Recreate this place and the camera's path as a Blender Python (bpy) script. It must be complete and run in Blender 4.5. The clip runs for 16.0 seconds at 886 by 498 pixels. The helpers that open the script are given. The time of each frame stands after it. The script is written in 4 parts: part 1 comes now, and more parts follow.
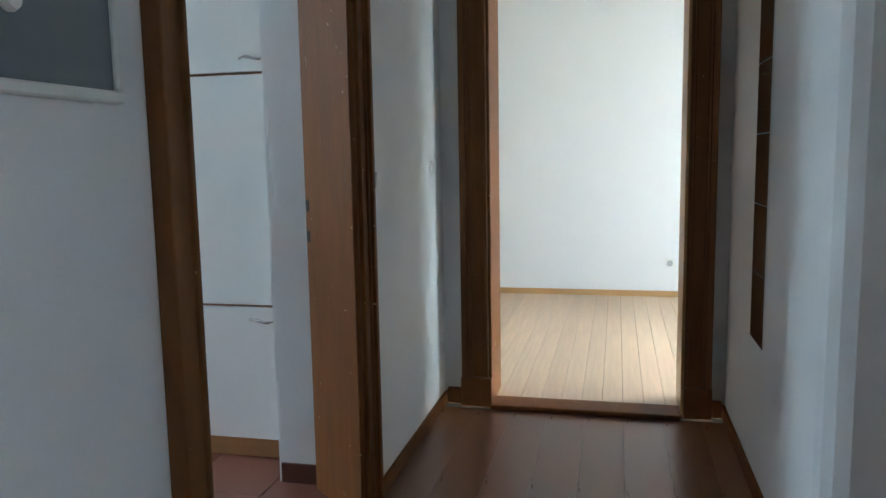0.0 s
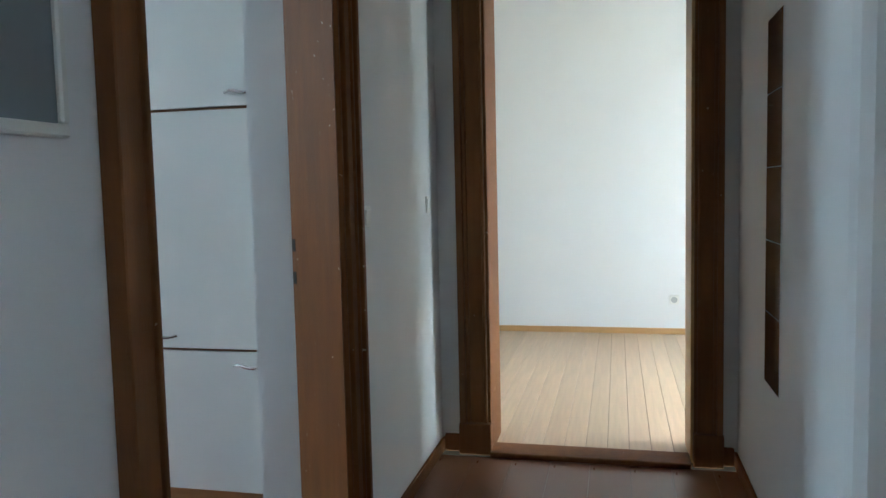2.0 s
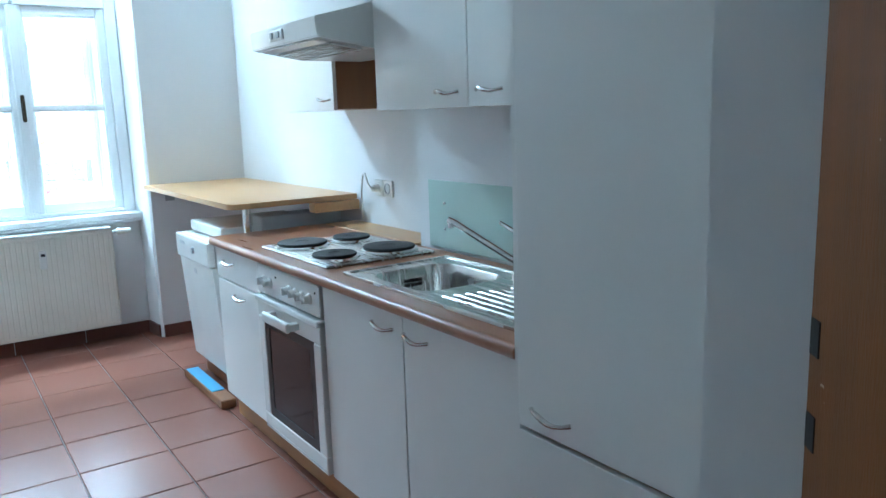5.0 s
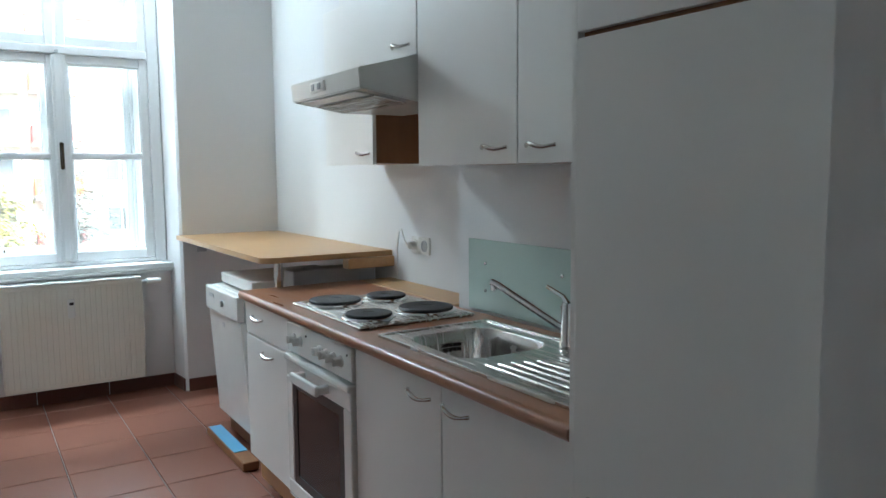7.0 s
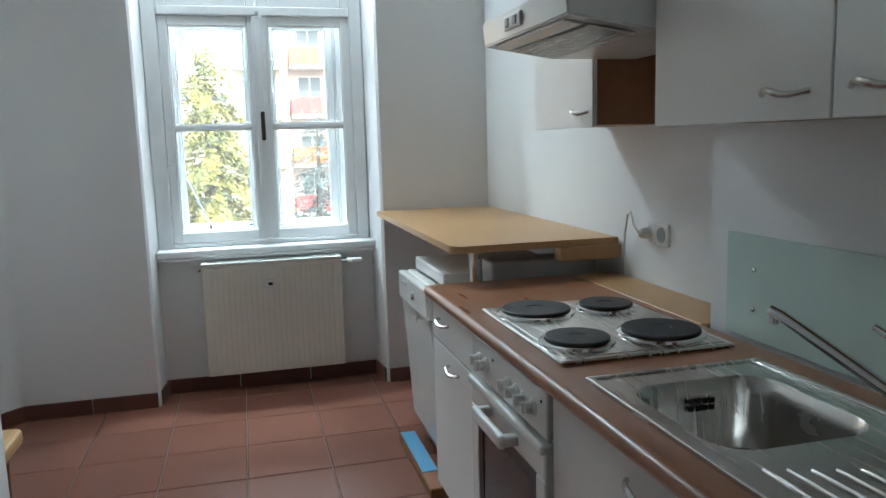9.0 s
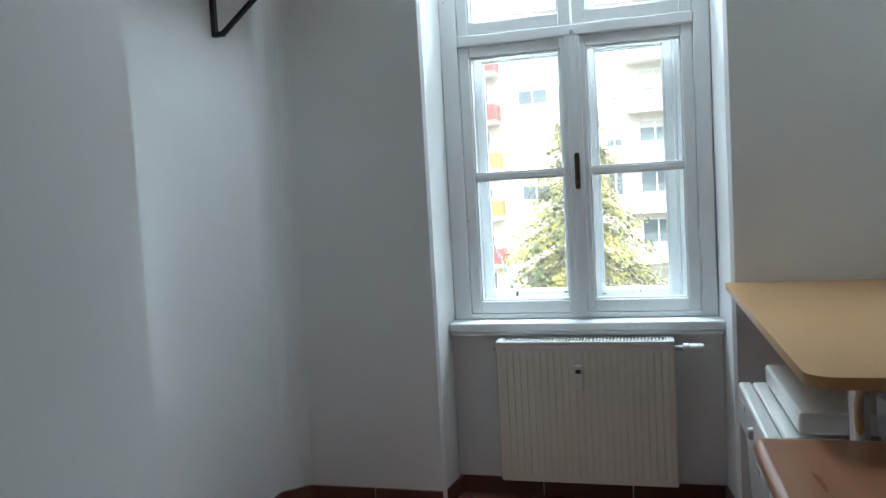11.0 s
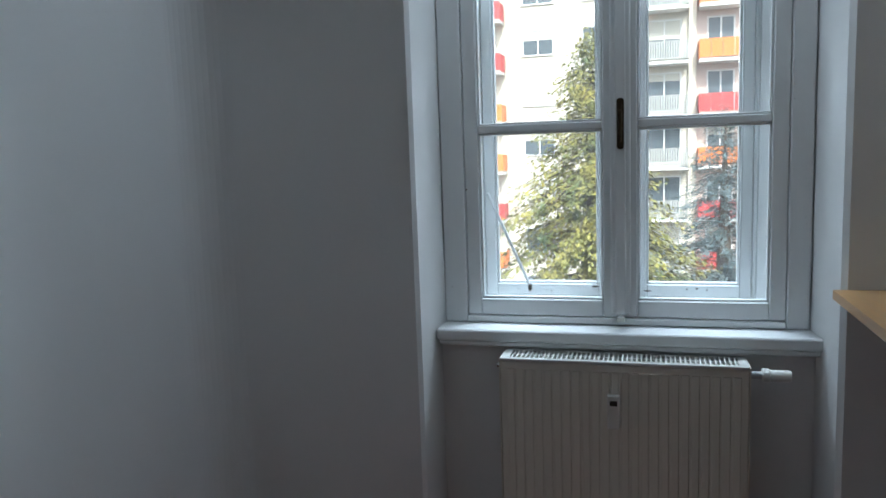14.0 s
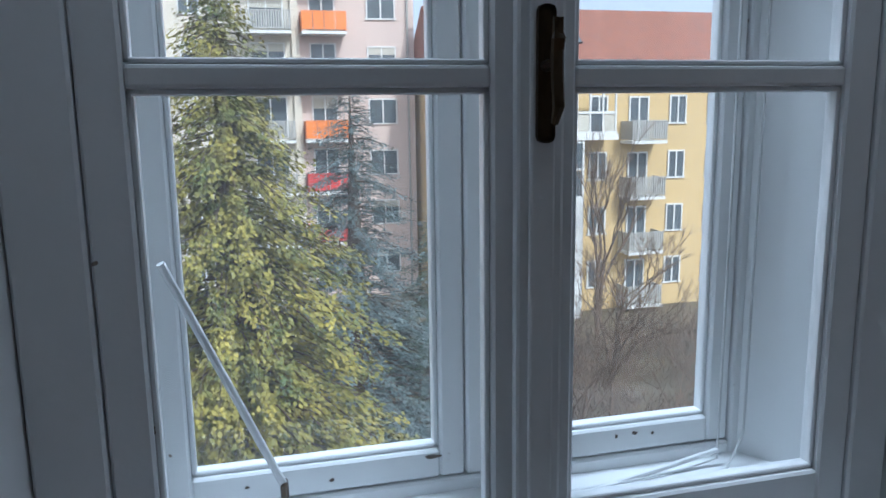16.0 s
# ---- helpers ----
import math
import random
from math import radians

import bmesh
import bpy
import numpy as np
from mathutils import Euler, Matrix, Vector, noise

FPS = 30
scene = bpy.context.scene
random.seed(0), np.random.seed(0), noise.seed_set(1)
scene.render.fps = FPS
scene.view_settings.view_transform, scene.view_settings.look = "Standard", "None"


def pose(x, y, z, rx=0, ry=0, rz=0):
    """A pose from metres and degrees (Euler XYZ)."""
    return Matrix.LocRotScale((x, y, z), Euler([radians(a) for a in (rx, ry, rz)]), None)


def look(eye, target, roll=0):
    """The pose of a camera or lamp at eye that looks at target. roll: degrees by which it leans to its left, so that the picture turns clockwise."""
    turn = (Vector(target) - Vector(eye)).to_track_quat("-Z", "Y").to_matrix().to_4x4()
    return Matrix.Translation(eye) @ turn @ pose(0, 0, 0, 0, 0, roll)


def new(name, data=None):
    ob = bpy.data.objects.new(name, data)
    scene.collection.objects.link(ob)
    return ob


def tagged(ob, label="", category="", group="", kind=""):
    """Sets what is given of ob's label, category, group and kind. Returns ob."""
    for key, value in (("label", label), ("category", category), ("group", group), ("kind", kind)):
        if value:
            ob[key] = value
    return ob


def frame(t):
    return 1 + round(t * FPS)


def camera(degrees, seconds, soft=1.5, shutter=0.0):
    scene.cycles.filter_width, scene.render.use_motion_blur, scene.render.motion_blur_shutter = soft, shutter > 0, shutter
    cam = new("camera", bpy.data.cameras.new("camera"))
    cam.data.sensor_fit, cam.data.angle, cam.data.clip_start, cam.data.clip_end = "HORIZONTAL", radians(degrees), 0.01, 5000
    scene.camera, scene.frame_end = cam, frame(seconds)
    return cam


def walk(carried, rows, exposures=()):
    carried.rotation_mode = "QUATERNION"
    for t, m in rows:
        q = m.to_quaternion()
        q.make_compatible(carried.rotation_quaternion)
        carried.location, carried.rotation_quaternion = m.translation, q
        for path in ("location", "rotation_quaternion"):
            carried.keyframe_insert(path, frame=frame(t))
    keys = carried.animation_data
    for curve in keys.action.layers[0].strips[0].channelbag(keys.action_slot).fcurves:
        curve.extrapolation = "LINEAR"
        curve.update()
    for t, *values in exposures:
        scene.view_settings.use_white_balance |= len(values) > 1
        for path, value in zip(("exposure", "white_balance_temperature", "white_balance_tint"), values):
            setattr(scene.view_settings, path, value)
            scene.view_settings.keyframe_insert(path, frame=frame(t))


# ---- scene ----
cam = camera(61.0, 16.0)
PATH = [
    (0, (0.686, -0.704, 1.349), (0.237, 1.229, 1.101), -1.0),
    (0.5, (0.688, -0.708, 1.347), (0.238, 1.234, 1.182), -0.7),
    (1, (0.689, -0.694, 1.35), (0.239, 1.25, 1.218), -0.6),
    (1.5, (0.692, -0.656, 1.346), (0.243, 1.289, 1.219), -0.8),
    (2, (0.676, -0.54, 1.354), (0.223, 1.402, 1.197), -1.3),
    (2.5, (0.594, -0.253, 1.367), (0.161, 1.691, 1.18), -1.3),
    (3, (0.532, 0.056, 1.374), (0.101, 1.999, 1.173), -1.3),
    (3.5, (0.477, 0.391, 1.399), (-0.294, 2.218, 1.132), -0.8),
    (4, (0.3, 0.667, 1.397), (-0.83, 2.285, 1.073), -0.6),
    (4.5, (0.118, 0.956, 1.423), (-1.299, 2.324, 1.073), -1.7),
    (5, (-0.024, 1.17, 1.44), (-1.646, 2.287, 1.089), -1.8),
    (7.5, (-0.177, 1.246, 1.436), (-1.88, 2.279, 1.263), -0.6),
    (8, (-0.242, 1.347, 1.438), (-2.028, 2.223, 1.231), -0.8),
    (8.5, (-0.533, 1.482, 1.433), (-2.393, 2.179, 1.197), -1.2),
    (9, (-0.85, 1.631, 1.441), (-2.766, 2.129, 1.158), -1.6),
    (9.5, (-1.158, 1.782, 1.433), (-3.121, 1.993, 1.113), -1.5),
    (10, (-1.491, 1.863, 1.429), (-3.46, 1.78, 1.087), -1.9),
    (10.2, (-1.608, 1.903, 1.423), (-3.567, 1.684, 1.085), -2.1),
    (12.5, (-1.98, 2.197, 1.53), (-3.831, 1.444, 1.612), -3.3),
    (12.7, (-1.995, 2.185, 1.51), (-3.849, 1.438, 1.568), -3.5),
    (13.4, (-2.298, 2.046, 1.441), (-4.178, 1.383, 1.271), -2.3),
    (14, (-2.826, 1.843, 1.48), (-4.74, 1.32, 1.229), -2.0),
    (14.5, (-3.303, 1.655, 1.515), (-5.245, 1.264, 1.242), -1.1),
    (15, (-3.784, 1.489, 1.487), (-5.754, 1.270, 1.224), -0.8),
    (15.5, (-4.259, 1.46, 1.507), (-6.235, 1.411, 1.203), -0.2),
    (16, (-4.558, 1.389, 1.511), (-6.465, 1.879, 1.162), -0.8),
]
EXPOSURES = [(0, 3.9, 4900, -6), (3, 3.85, 4800, -9), (4, 4.0, 4650, -11), (5, 3.3, 4600, -9), (7.5, 2.6, 5600, -1), (9, 2.25, 5600, -2), (10, 2.15, 5500, -2), (12.5, 1.25, 5500, 0), (13.5, 1.15, 5300, 2), (14, 0.95, 5400, 2), (14.5, 0.65, 5500, 2), (15, 0.35, 5300, 1), (16, 0.1, 5150, 7)]
walk(cam, [(t, look(eye, target, roll)) for t, eye, target, roll in PATH], EXPOSURES)

# ---- light ----
world = bpy.data.worlds.new("sky")
scene.world = world
world.use_nodes = True
wn = world.node_tree.nodes
sky = wn.new("ShaderNodeTexSky")
sky.sky_type, sky.sun_disc = "NISHITA", False
sky.sun_elevation, sky.sun_rotation = radians(38), radians(75)
sky.air_density, sky.dust_density, sky.ozone_density = 0.6, 9.0, 1.0
haze = wn.new("ShaderNodeMix")
haze.data_type = "RGBA"
haze.inputs["Factor"].default_value = 0.5
haze.inputs[7].default_value = (10.5, 10.7, 11.0, 1)
world.node_tree.links.new(sky.outputs[0], haze.inputs[6])
world.node_tree.links.new(haze.outputs[2], wn["Background"].inputs[0])
wn["Background"].inputs[1].default_value = 0.15
sun = new("sun", bpy.data.lights.new("sun", "SUN"))
sun.data.energy, sun.data.angle, sun.data.color = 3.2, radians(3), (1, 0.90, 0.76)
sun.matrix_world = look((30, 10, 30), (0, 0, 0))


def fill_lamp(name, eye, target, w, h, watts, color=(0.93, 0.97, 1)):
    ob = new(name, bpy.data.lights.new(name, "AREA"))
    ob.data.shape, ob.data.size, ob.data.size_y = "RECTANGLE", w, h
    ob.data.energy, ob.data.color = watts, color
    ob.matrix_world = look(eye, target)
    return ob


# Added lamp at an unseen window opening, to brighten the empty room.
ROOM_FILL = fill_lamp("room_fill_light", (4.16, 5.0, 1.8), (0, 5.0, 1.5), 1.2, 1.9, 2.5)
# Added lamp under the lintel, out of view, for sky light through the window.
KITCHEN_FILL = fill_lamp("kitchen_fill_light", (-5.235, 1.74, 2.97), (-3.4, 1.74, 1.0), 1.15, 0.14, 5)
# Added lamp outside above the window head, unseen; brightens lining, sashes and sill.
NICHE_FILL = fill_lamp("niche_fill_light", (-6.2, 1.74, 3.5), (-5.4, 1.74, 1.3), 1.3, 0.7, 95)

# ---- materials ----


def mat(name, color, rough=0.5, metal=0.0, vary=0.12, scale=6.0, bump=0.05, bscale=60.0, spec=0.5, stretch=(1, 1, 1), color2=None, rand=0.0, rv=0.08, specks=None, coat=0.0):
    m = bpy.data.materials.new(name)
    m.use_nodes = True
    n, l = m.node_tree.nodes, m.node_tree.links
    b = n["Principled BSDF"]
    b.inputs["Metallic"].default_value = metal
    b.inputs["Specular IOR Level"].default_value = spec
    b.inputs["Coat Weight"].default_value = coat
    tc, mp = n.new("ShaderNodeTexCoord"), n.new("ShaderNodeMapping")
    mp.inputs["Scale"].default_value = stretch
    l.new(tc.outputs["Object"], mp.inputs["Vector"])
    t1, t2 = n.new("ShaderNodeTexNoise"), n.new("ShaderNodeTexNoise")
    t1.inputs["Scale"].default_value, t1.inputs["Detail"].default_value = scale, 5
    t2.inputs["Scale"].default_value, t2.inputs["Detail"].default_value = bscale, 3
    l.new(mp.outputs[0], t1.inputs["Vector"])
    l.new(mp.outputs[0], t2.inputs["Vector"])
    ramp = n.new("ShaderNodeValToRGB")
    c2 = color2 or tuple(c * (1 - vary) for c in color)
    ramp.color_ramp.elements[0].position, ramp.color_ramp.elements[1].position = 0.3, 0.7
    ramp.color_ramp.elements[0].color, ramp.color_ramp.elements[1].color = (*c2, 1), (*color, 1)
    l.new(t1.outputs[0], ramp.inputs[0])
    out = ramp.outputs[0]
    if rand:
        oi, hs, mr = n.new("ShaderNodeObjectInfo"), n.new("ShaderNodeHueSaturation"), n.new("ShaderNodeMapRange")
        mr.inputs["To Min"].default_value, mr.inputs["To Max"].default_value = 1 - rand, 1 + rand
        l.new(oi.outputs["Random"], mr.inputs[0])
        l.new(mr.outputs[0], hs.inputs["Value"])
        l.new(out, hs.inputs["Color"])
        out = hs.outputs[0]
    if specks:
        t3, r3, mx = n.new("ShaderNodeTexNoise"), n.new("ShaderNodeValToRGB"), n.new("ShaderNodeMix")
        t3.inputs["Scale"].default_value, t3.inputs["Detail"].default_value = specks[0], 2
        r3.color_ramp.elements[0].position, r3.color_ramp.elements[1].position = specks[1], specks[1] + 0.02
        mx.data_type = "RGBA"
        l.new(tc.outputs["Object"], t3.inputs["Vector"])
        l.new(t3.outputs[0], r3.inputs[0])
        l.new(r3.outputs[0], mx.inputs["Factor"])
        l.new(out, mx.inputs[6])
        mx.inputs[7].default_value = (*specks[2], 1)
        out = mx.outputs[2]
    l.new(out, b.inputs["Base Color"])
    rr = n.new("ShaderNodeMapRange")
    rr.inputs["To Min"].default_value, rr.inputs["To Max"].default_value = max(0.02, rough - rv), min(1, rough + rv)
    l.new(t1.outputs[0], rr.inputs[0])
    l.new(rr.outputs[0], b.inputs["Roughness"])
    if bump:
        bp = n.new("ShaderNodeBump")
        bp.inputs["Strength"].default_value, bp.inputs["Distance"].default_value = bump, 0.01
        l.new(t2.outputs[0], bp.inputs["Height"])
        l.new(bp.outputs[0], b.inputs["Normal"])
    return m


def glass(name, tint=(1, 1, 1), gloss=0.03, veil=0.0):
    m = bpy.data.materials.new(name)
    m.use_nodes = True
    n, l = m.node_tree.nodes, m.node_tree.links
    n.clear()
    o, tr, gl, fr, mx = (n.new("ShaderNode" + s) for s in ("OutputMaterial", "BsdfTransparent", "BsdfGlossy", "LayerWeight", "MixShader"))
    tr.inputs[0].default_value = (*tint, 1)
    gl.inputs["Roughness"].default_value = gloss
    fr.inputs[0].default_value = 0.5
    pw, sc = n.new("ShaderNodeMath"), n.new("ShaderNodeMapRange")
    pw.operation = "POWER"
    pw.inputs[1].default_value = 5
    sc.inputs["To Min"].default_value, sc.inputs["To Max"].default_value = 0.025, 0.7
    l.new(fr.outputs["Facing"], pw.inputs[0])
    l.new(pw.outputs[0], sc.inputs[0])
    l.new(sc.outputs[0], mx.inputs[0])
    l.new(tr.outputs[0], mx.inputs[1])
    l.new(gl.outputs[0], mx.inputs[2])
    # Uneven translucent share that puts a low-contrast haze into the pane.
    film, tl, tx, tr2 = (n.new("ShaderNode" + s) for s in ("MixShader", "BsdfTranslucent", "TexNoise", "MapRange"))
    tx.inputs["Scale"].default_value, tx.inputs["Detail"].default_value = 5, 6
    tr2.inputs["To Min"].default_value, tr2.inputs["To Max"].default_value = veil * 0.5, veil * 1.5
    l.new(tx.outputs[0], tr2.inputs[0])
    l.new(tr2.outputs[0], film.inputs[0])
    l.new(mx.outputs[0], film.inputs[1])
    l.new(tl.outputs[0], film.inputs[2])
    l.new(film.outputs[0], o.inputs[0])
    return m


PLASTER = mat("white_wall_paint", (0.79, 0.79, 0.785), 0.85, vary=0.03, scale=1.7, bump=0.035, bscale=70)
CEIL = mat("white_ceiling_paint", (0.82, 0.82, 0.80), 0.9, vary=0.03, scale=2, bump=0.08)
BROWN = mat("brown_varnished_wood", (0.20, 0.076, 0.019), 0.6, spec=0.15, vary=0.25, scale=3, bump=0.15, bscale=40, stretch=(8, 8, 1), specks=(38, 0.735, (0.50, 0.36, 0.24)))
BROWN_DARK = mat("dark_brown_wood", (0.21, 0.088, 0.028), 0.6, spec=0.2, vary=0.3, scale=3, bump=0.15, bscale=40, stretch=(8, 8, 1), specks=(42, 0.75, (0.42, 0.28, 0.18)))
LAMINATE = mat("brown_laminate_floor", (0.235, 0.105, 0.055), 0.30, vary=0.08, scale=3, bump=0, bscale=80, stretch=(5, 0.8, 1), rand=0.05)
PINE = mat("pale_pine_boards", (0.54, 0.39, 0.25), 0.42, vary=0.2, scale=3.5, bump=0.05, bscale=60, stretch=(9, 0.6, 1), rand=0.09, specks=(16, 0.745, (0.34, 0.18, 0.09)))
PINE_TRIM = mat("pine_skirting", (0.55, 0.33, 0.13), 0.4, vary=0.15, scale=5, bump=0.04, stretch=(1, 8, 8))
TILE = mat("terracotta_tile", (0.235, 0.098, 0.066), 0.27, vary=0.05, scale=1.2, bump=0, rand=0.08, rv=0.01, spec=0.6)
TILE_DARK = mat("dark_terracotta_skirting", (0.13, 0.048, 0.032), 0.35, vary=0.2, scale=6, bump=0.04, rand=0.08)
GROUT = mat("grey_grout", (0.24, 0.16, 0.13), 0.9, vary=0.2, scale=20, bump=0.1)
FRONT = mat("white_cabinet_laminate", (0.80, 0.79, 0.76), 0.38, vary=0.03, scale=3, bump=0.03, bscale=300)
CARCASS = mat("white_carcass_board", (0.72, 0.71, 0.68), 0.5, vary=0.05, bump=0.02)
SIDE = mat("brown_side_board", (0.30, 0.135, 0.055), 0.4, vary=0.2, scale=3, stretch=(6, 6, 1), bump=0.04)
WORKTOP = mat("brown_beech_worktop", (0.335, 0.148, 0.072), 0.30, vary=0.14, scale=3, bump=0, bscale=120, stretch=(1, 9, 9))
BEECH = mat("light_beech_board", (0.53, 0.315, 0.135), 0.35, vary=0.15, scale=5, bump=0.03, bscale=100, stretch=(1, 9, 9))
KICK = mat("beech_plinth", (0.46, 0.23, 0.085), 0.45, vary=0.2, scale=5, stretch=(1, 8, 8), bump=0.03)
STEEL = mat("brushed_steel", (0.62, 0.60, 0.57), 0.26, 1.0, vary=0.05, scale=5, bump=0, bscale=200, stretch=(1, 14, 1))
CHROME = mat("chrome", (0.72, 0.72, 0.72), 0.10, 1.0, vary=0.05, bump=0)
NICKEL = mat("satin_nickel", (0.58, 0.56, 0.53), 0.24, 1.0, vary=0.08, bump=0)
IRON = mat("black_cast_iron", (0.022, 0.021, 0.022), 0.55, vary=0.3, scale=30, bump=0.1, bscale=200)
BLACK = mat("black_powder_coat", (0.012, 0.012, 0.012), 0.4, vary=0.2, bump=0.02)
# Near-black that stands for shade inside slots; also floor beds and pilot lights.
DARK = mat("near_black_matte", (0.02, 0.014, 0.011), 0.8, bump=0)
OVEN_GLASS = mat("dark_oven_glass", (0.012, 0.013, 0.016), 0.12, vary=0.1, bump=0, spec=0.35, rv=0.03)
ENAMEL = mat("white_enamel", (0.78, 0.78, 0.75), 0.22, vary=0.03, bump=0.01)
PLASTIC = mat("white_plastic", (0.78, 0.77, 0.73), 0.35, vary=0.03, bump=0)
GREYPL = mat("grey_plastic", (0.42, 0.43, 0.44), 0.4, vary=0.08, bump=0)
BLUE = mat("blue_film", (0.16, 0.42, 0.66), 0.3, vary=0.1, bump=0.05)
SASH = mat("white_window_paint", (0.78, 0.79, 0.79), 0.33, vary=0.05, scale=5, bump=0.10, bscale=35, specks=(45, 0.77, (0.25, 0.2, 0.16)))
RADIATOR = mat("cream_radiator_enamel", (0.80, 0.77, 0.68), 0.35, vary=0.03, bump=0.01)
BRASS = mat("aged_brass", (0.07, 0.045, 0.022), 0.4, 0.8, vary=0.4, scale=30, bump=0.08)
MIRROR = mat("mirror_silver", (0.86, 0.87, 0.87), 0.02, 1.0, vary=0.01, bump=0)
FROST = mat("frosted_grey_glass", (0.20, 0.22, 0.23), 0.32, vary=0.12, scale=3, bump=0.02)
PANE = glass("window_glass", (0.97, 0.98, 0.98), veil=0.02)
MINT = mat("mint_back_painted_glass", (0.56, 0.68, 0.62), 0.07, vary=0.03, bump=0, spec=0.6)
BARE = mat("weathered_bare_wood", (0.10, 0.07, 0.05), 0.85, vary=0.3, scale=30, bump=0.1)
CORD = mat("pale_cord", (0.55, 0.56, 0.56), 0.7, bump=0)

# ---- mesh helpers ----


def box(bm, x0, x1, y0, y1, z0, z1, bev=0.0, seg=1):
    r = bmesh.ops.create_cube(bm, size=1)
    bmesh.ops.scale(bm, vec=(abs(x1 - x0), abs(y1 - y0), abs(z1 - z0)), verts=r["verts"])
    bmesh.ops.translate(bm, vec=((x0 + x1) / 2, (y0 + y1) / 2, (z0 + z1) / 2), verts=r["verts"])
    if bev:
        es = list({e for v in r["verts"] for e in v.link_edges})
        bmesh.ops.bevel(bm, geom=es, offset=bev, segments=seg, affect="EDGES", profile=0.5)
    return bm


def B(*a):
    return box(bmesh.new(), *a)


def prism(bm, pts, z0, z1):
    """A closed prism over an xy outline."""
    lo = [bm.verts.new((x, y, z0)) for x, y in pts]
    hi = [bm.verts.new((x, y, z1)) for x, y in pts]
    bm.faces.new(lo[::-1])
    bm.faces.new(hi)
    for i in range(len(pts)):
        j = (i + 1) % len(pts)
        bm.faces.new((lo[i], lo[j], hi[j], hi[i]))
    bmesh.ops.recalc_face_normals(bm, faces=bm.faces)
    return bm


def turned(bm, m):
    bmesh.ops.transform(bm, matrix=m, verts=bm.verts)
    return bm


def cyl(bm, a, b, r, r2=None, seg=20):
    a, b = Vector(a), Vector(b)
    q = (b - a).to_track_quat("Z", "Y").to_matrix().to_4x4()
    bmesh.ops.create_cone(bm, cap_ends=True, segments=seg, radius1=r, radius2=r if r2 is None else r2, depth=(b - a).length, matrix=Matrix.Translation((a + b) / 2) @ q)
    return bm


def C(*a, **k):
    return cyl(bmesh.new(), *a, **k)


def lathe(profile, seg=28):
    """Turned body about z from (radius, height) pairs."""
    bm = bmesh.new()
    rings = [[bm.verts.new((r * math.cos(2 * math.pi * i / seg), r * math.sin(2 * math.pi * i / seg), z)) for i in range(seg)] for r, z in profile]
    for p, q in zip(rings, rings[1:]):
        for i in range(seg):
            bm.faces.new((p[i], p[(i + 1) % seg], q[(i + 1) % seg], q[i]))
    bm.faces.new(rings[0][::-1])
    bm.faces.new(rings[-1])
    return bm


def tube(bm, pts, radii, seg=8):
    """A round bar along points, closed at both ends."""
    pts = [Vector(p) for p in pts]
    rings = []
    for i, p in enumerate(pts):
        d = (pts[min(i + 1, len(pts) - 1)] - pts[max(i - 1, 0)]).normalized()
        u = d.orthogonal().normalized() if not rings else (last - d * last.dot(d)).normalized()
        last = u
        v = d.cross(u)
        r = radii[i] if isinstance(radii, (list, tuple)) else radii
        rings.append([bm.verts.new(p + r * (math.cos(2 * math.pi * k / seg) * u + math.sin(2 * math.pi * k / seg) * v)) for k in range(seg)])
    for p, q in zip(rings, rings[1:]):
        for k in range(seg):
            bm.faces.new((p[k], p[(k + 1) % seg], q[(k + 1) % seg], q[k]))
    bm.faces.new(rings[0][::-1])
    bm.faces.new(rings[-1])
    return bm


def mesh_of(name, bm, material, smooth=False):
    me = bpy.data.meshes.new(name)
    bm.to_mesh(me)
    bm.free()
    me.materials.append(material)
    if smooth:
        for p in me.polygons:
            p.use_smooth = True
        me.set_sharp_from_angle(angle=radians(35))
    return me


def part(name, bm, material, parent=None, label="", smooth=False):
    ob = new(name, mesh_of(name, bm, material, smooth))
    if parent is not None:
        ob.parent = parent
    if label:
        ob["label"] = label
    return ob


def piece(name, me, parent, m):
    ob = new(name, me)
    ob.parent = parent
    ob.matrix_basis = m
    return ob


def thing(name, label, category, at=(0, 0, 0), group="", kind=""):
    ob = new(name)
    ob.empty_display_size = 0.1
    ob.location = at
    return tagged(ob, label, category, group, kind)


def structure(name, bm, material, label="", category=""):
    return tagged(part(name, bm, material), label, category or "wall", kind="structure")


# ---- structure ----
H = 3.15
bm = bmesh.new()
for a in ((-0.46, -0.22, -2.0, 0.64, 0, H), (-0.46, -0.22, 2.06, 3.2, 0, H), (-0.46, -0.22, 0.64, 2.06, 2.42, H)):
    box(bm, *a)
structure("wall_hall_west", bm, PLASTER, "white plastered wall between hall and kitchen")
bm = bmesh.new()
for a in ((-3.0, 0.0, 3.2, 3.5, 0, H), (1.06, 4.2, 3.2, 3.5, 0, H), (0.0, 1.06, 3.2, 3.5, 2.42, H)):
    box(bm, *a)
structure("wall_hall_end", bm, PLASTER, "white plastered wall with doorway to the bright room")
bm = prism(bmesh.new(), [(1.23, 3.2), (1.23, 1.49), (1.238, 1.445), (1.262, 1.415), (1.30, 1.40), (2.6, 1.40), (2.6, 3.2)], 0, H)
structure("wall_hall_east", bm, PLASTER, "white plastered hall wall with rounded corner")
structure("wall_hall_back", B(-0.46, 2.8, -2.2, -2.0, 0, H), PLASTER, "white plastered wall at the hall's rear")
# Unseen side wall; the slot through it is added to brighten the hall.
bm = bmesh.new()
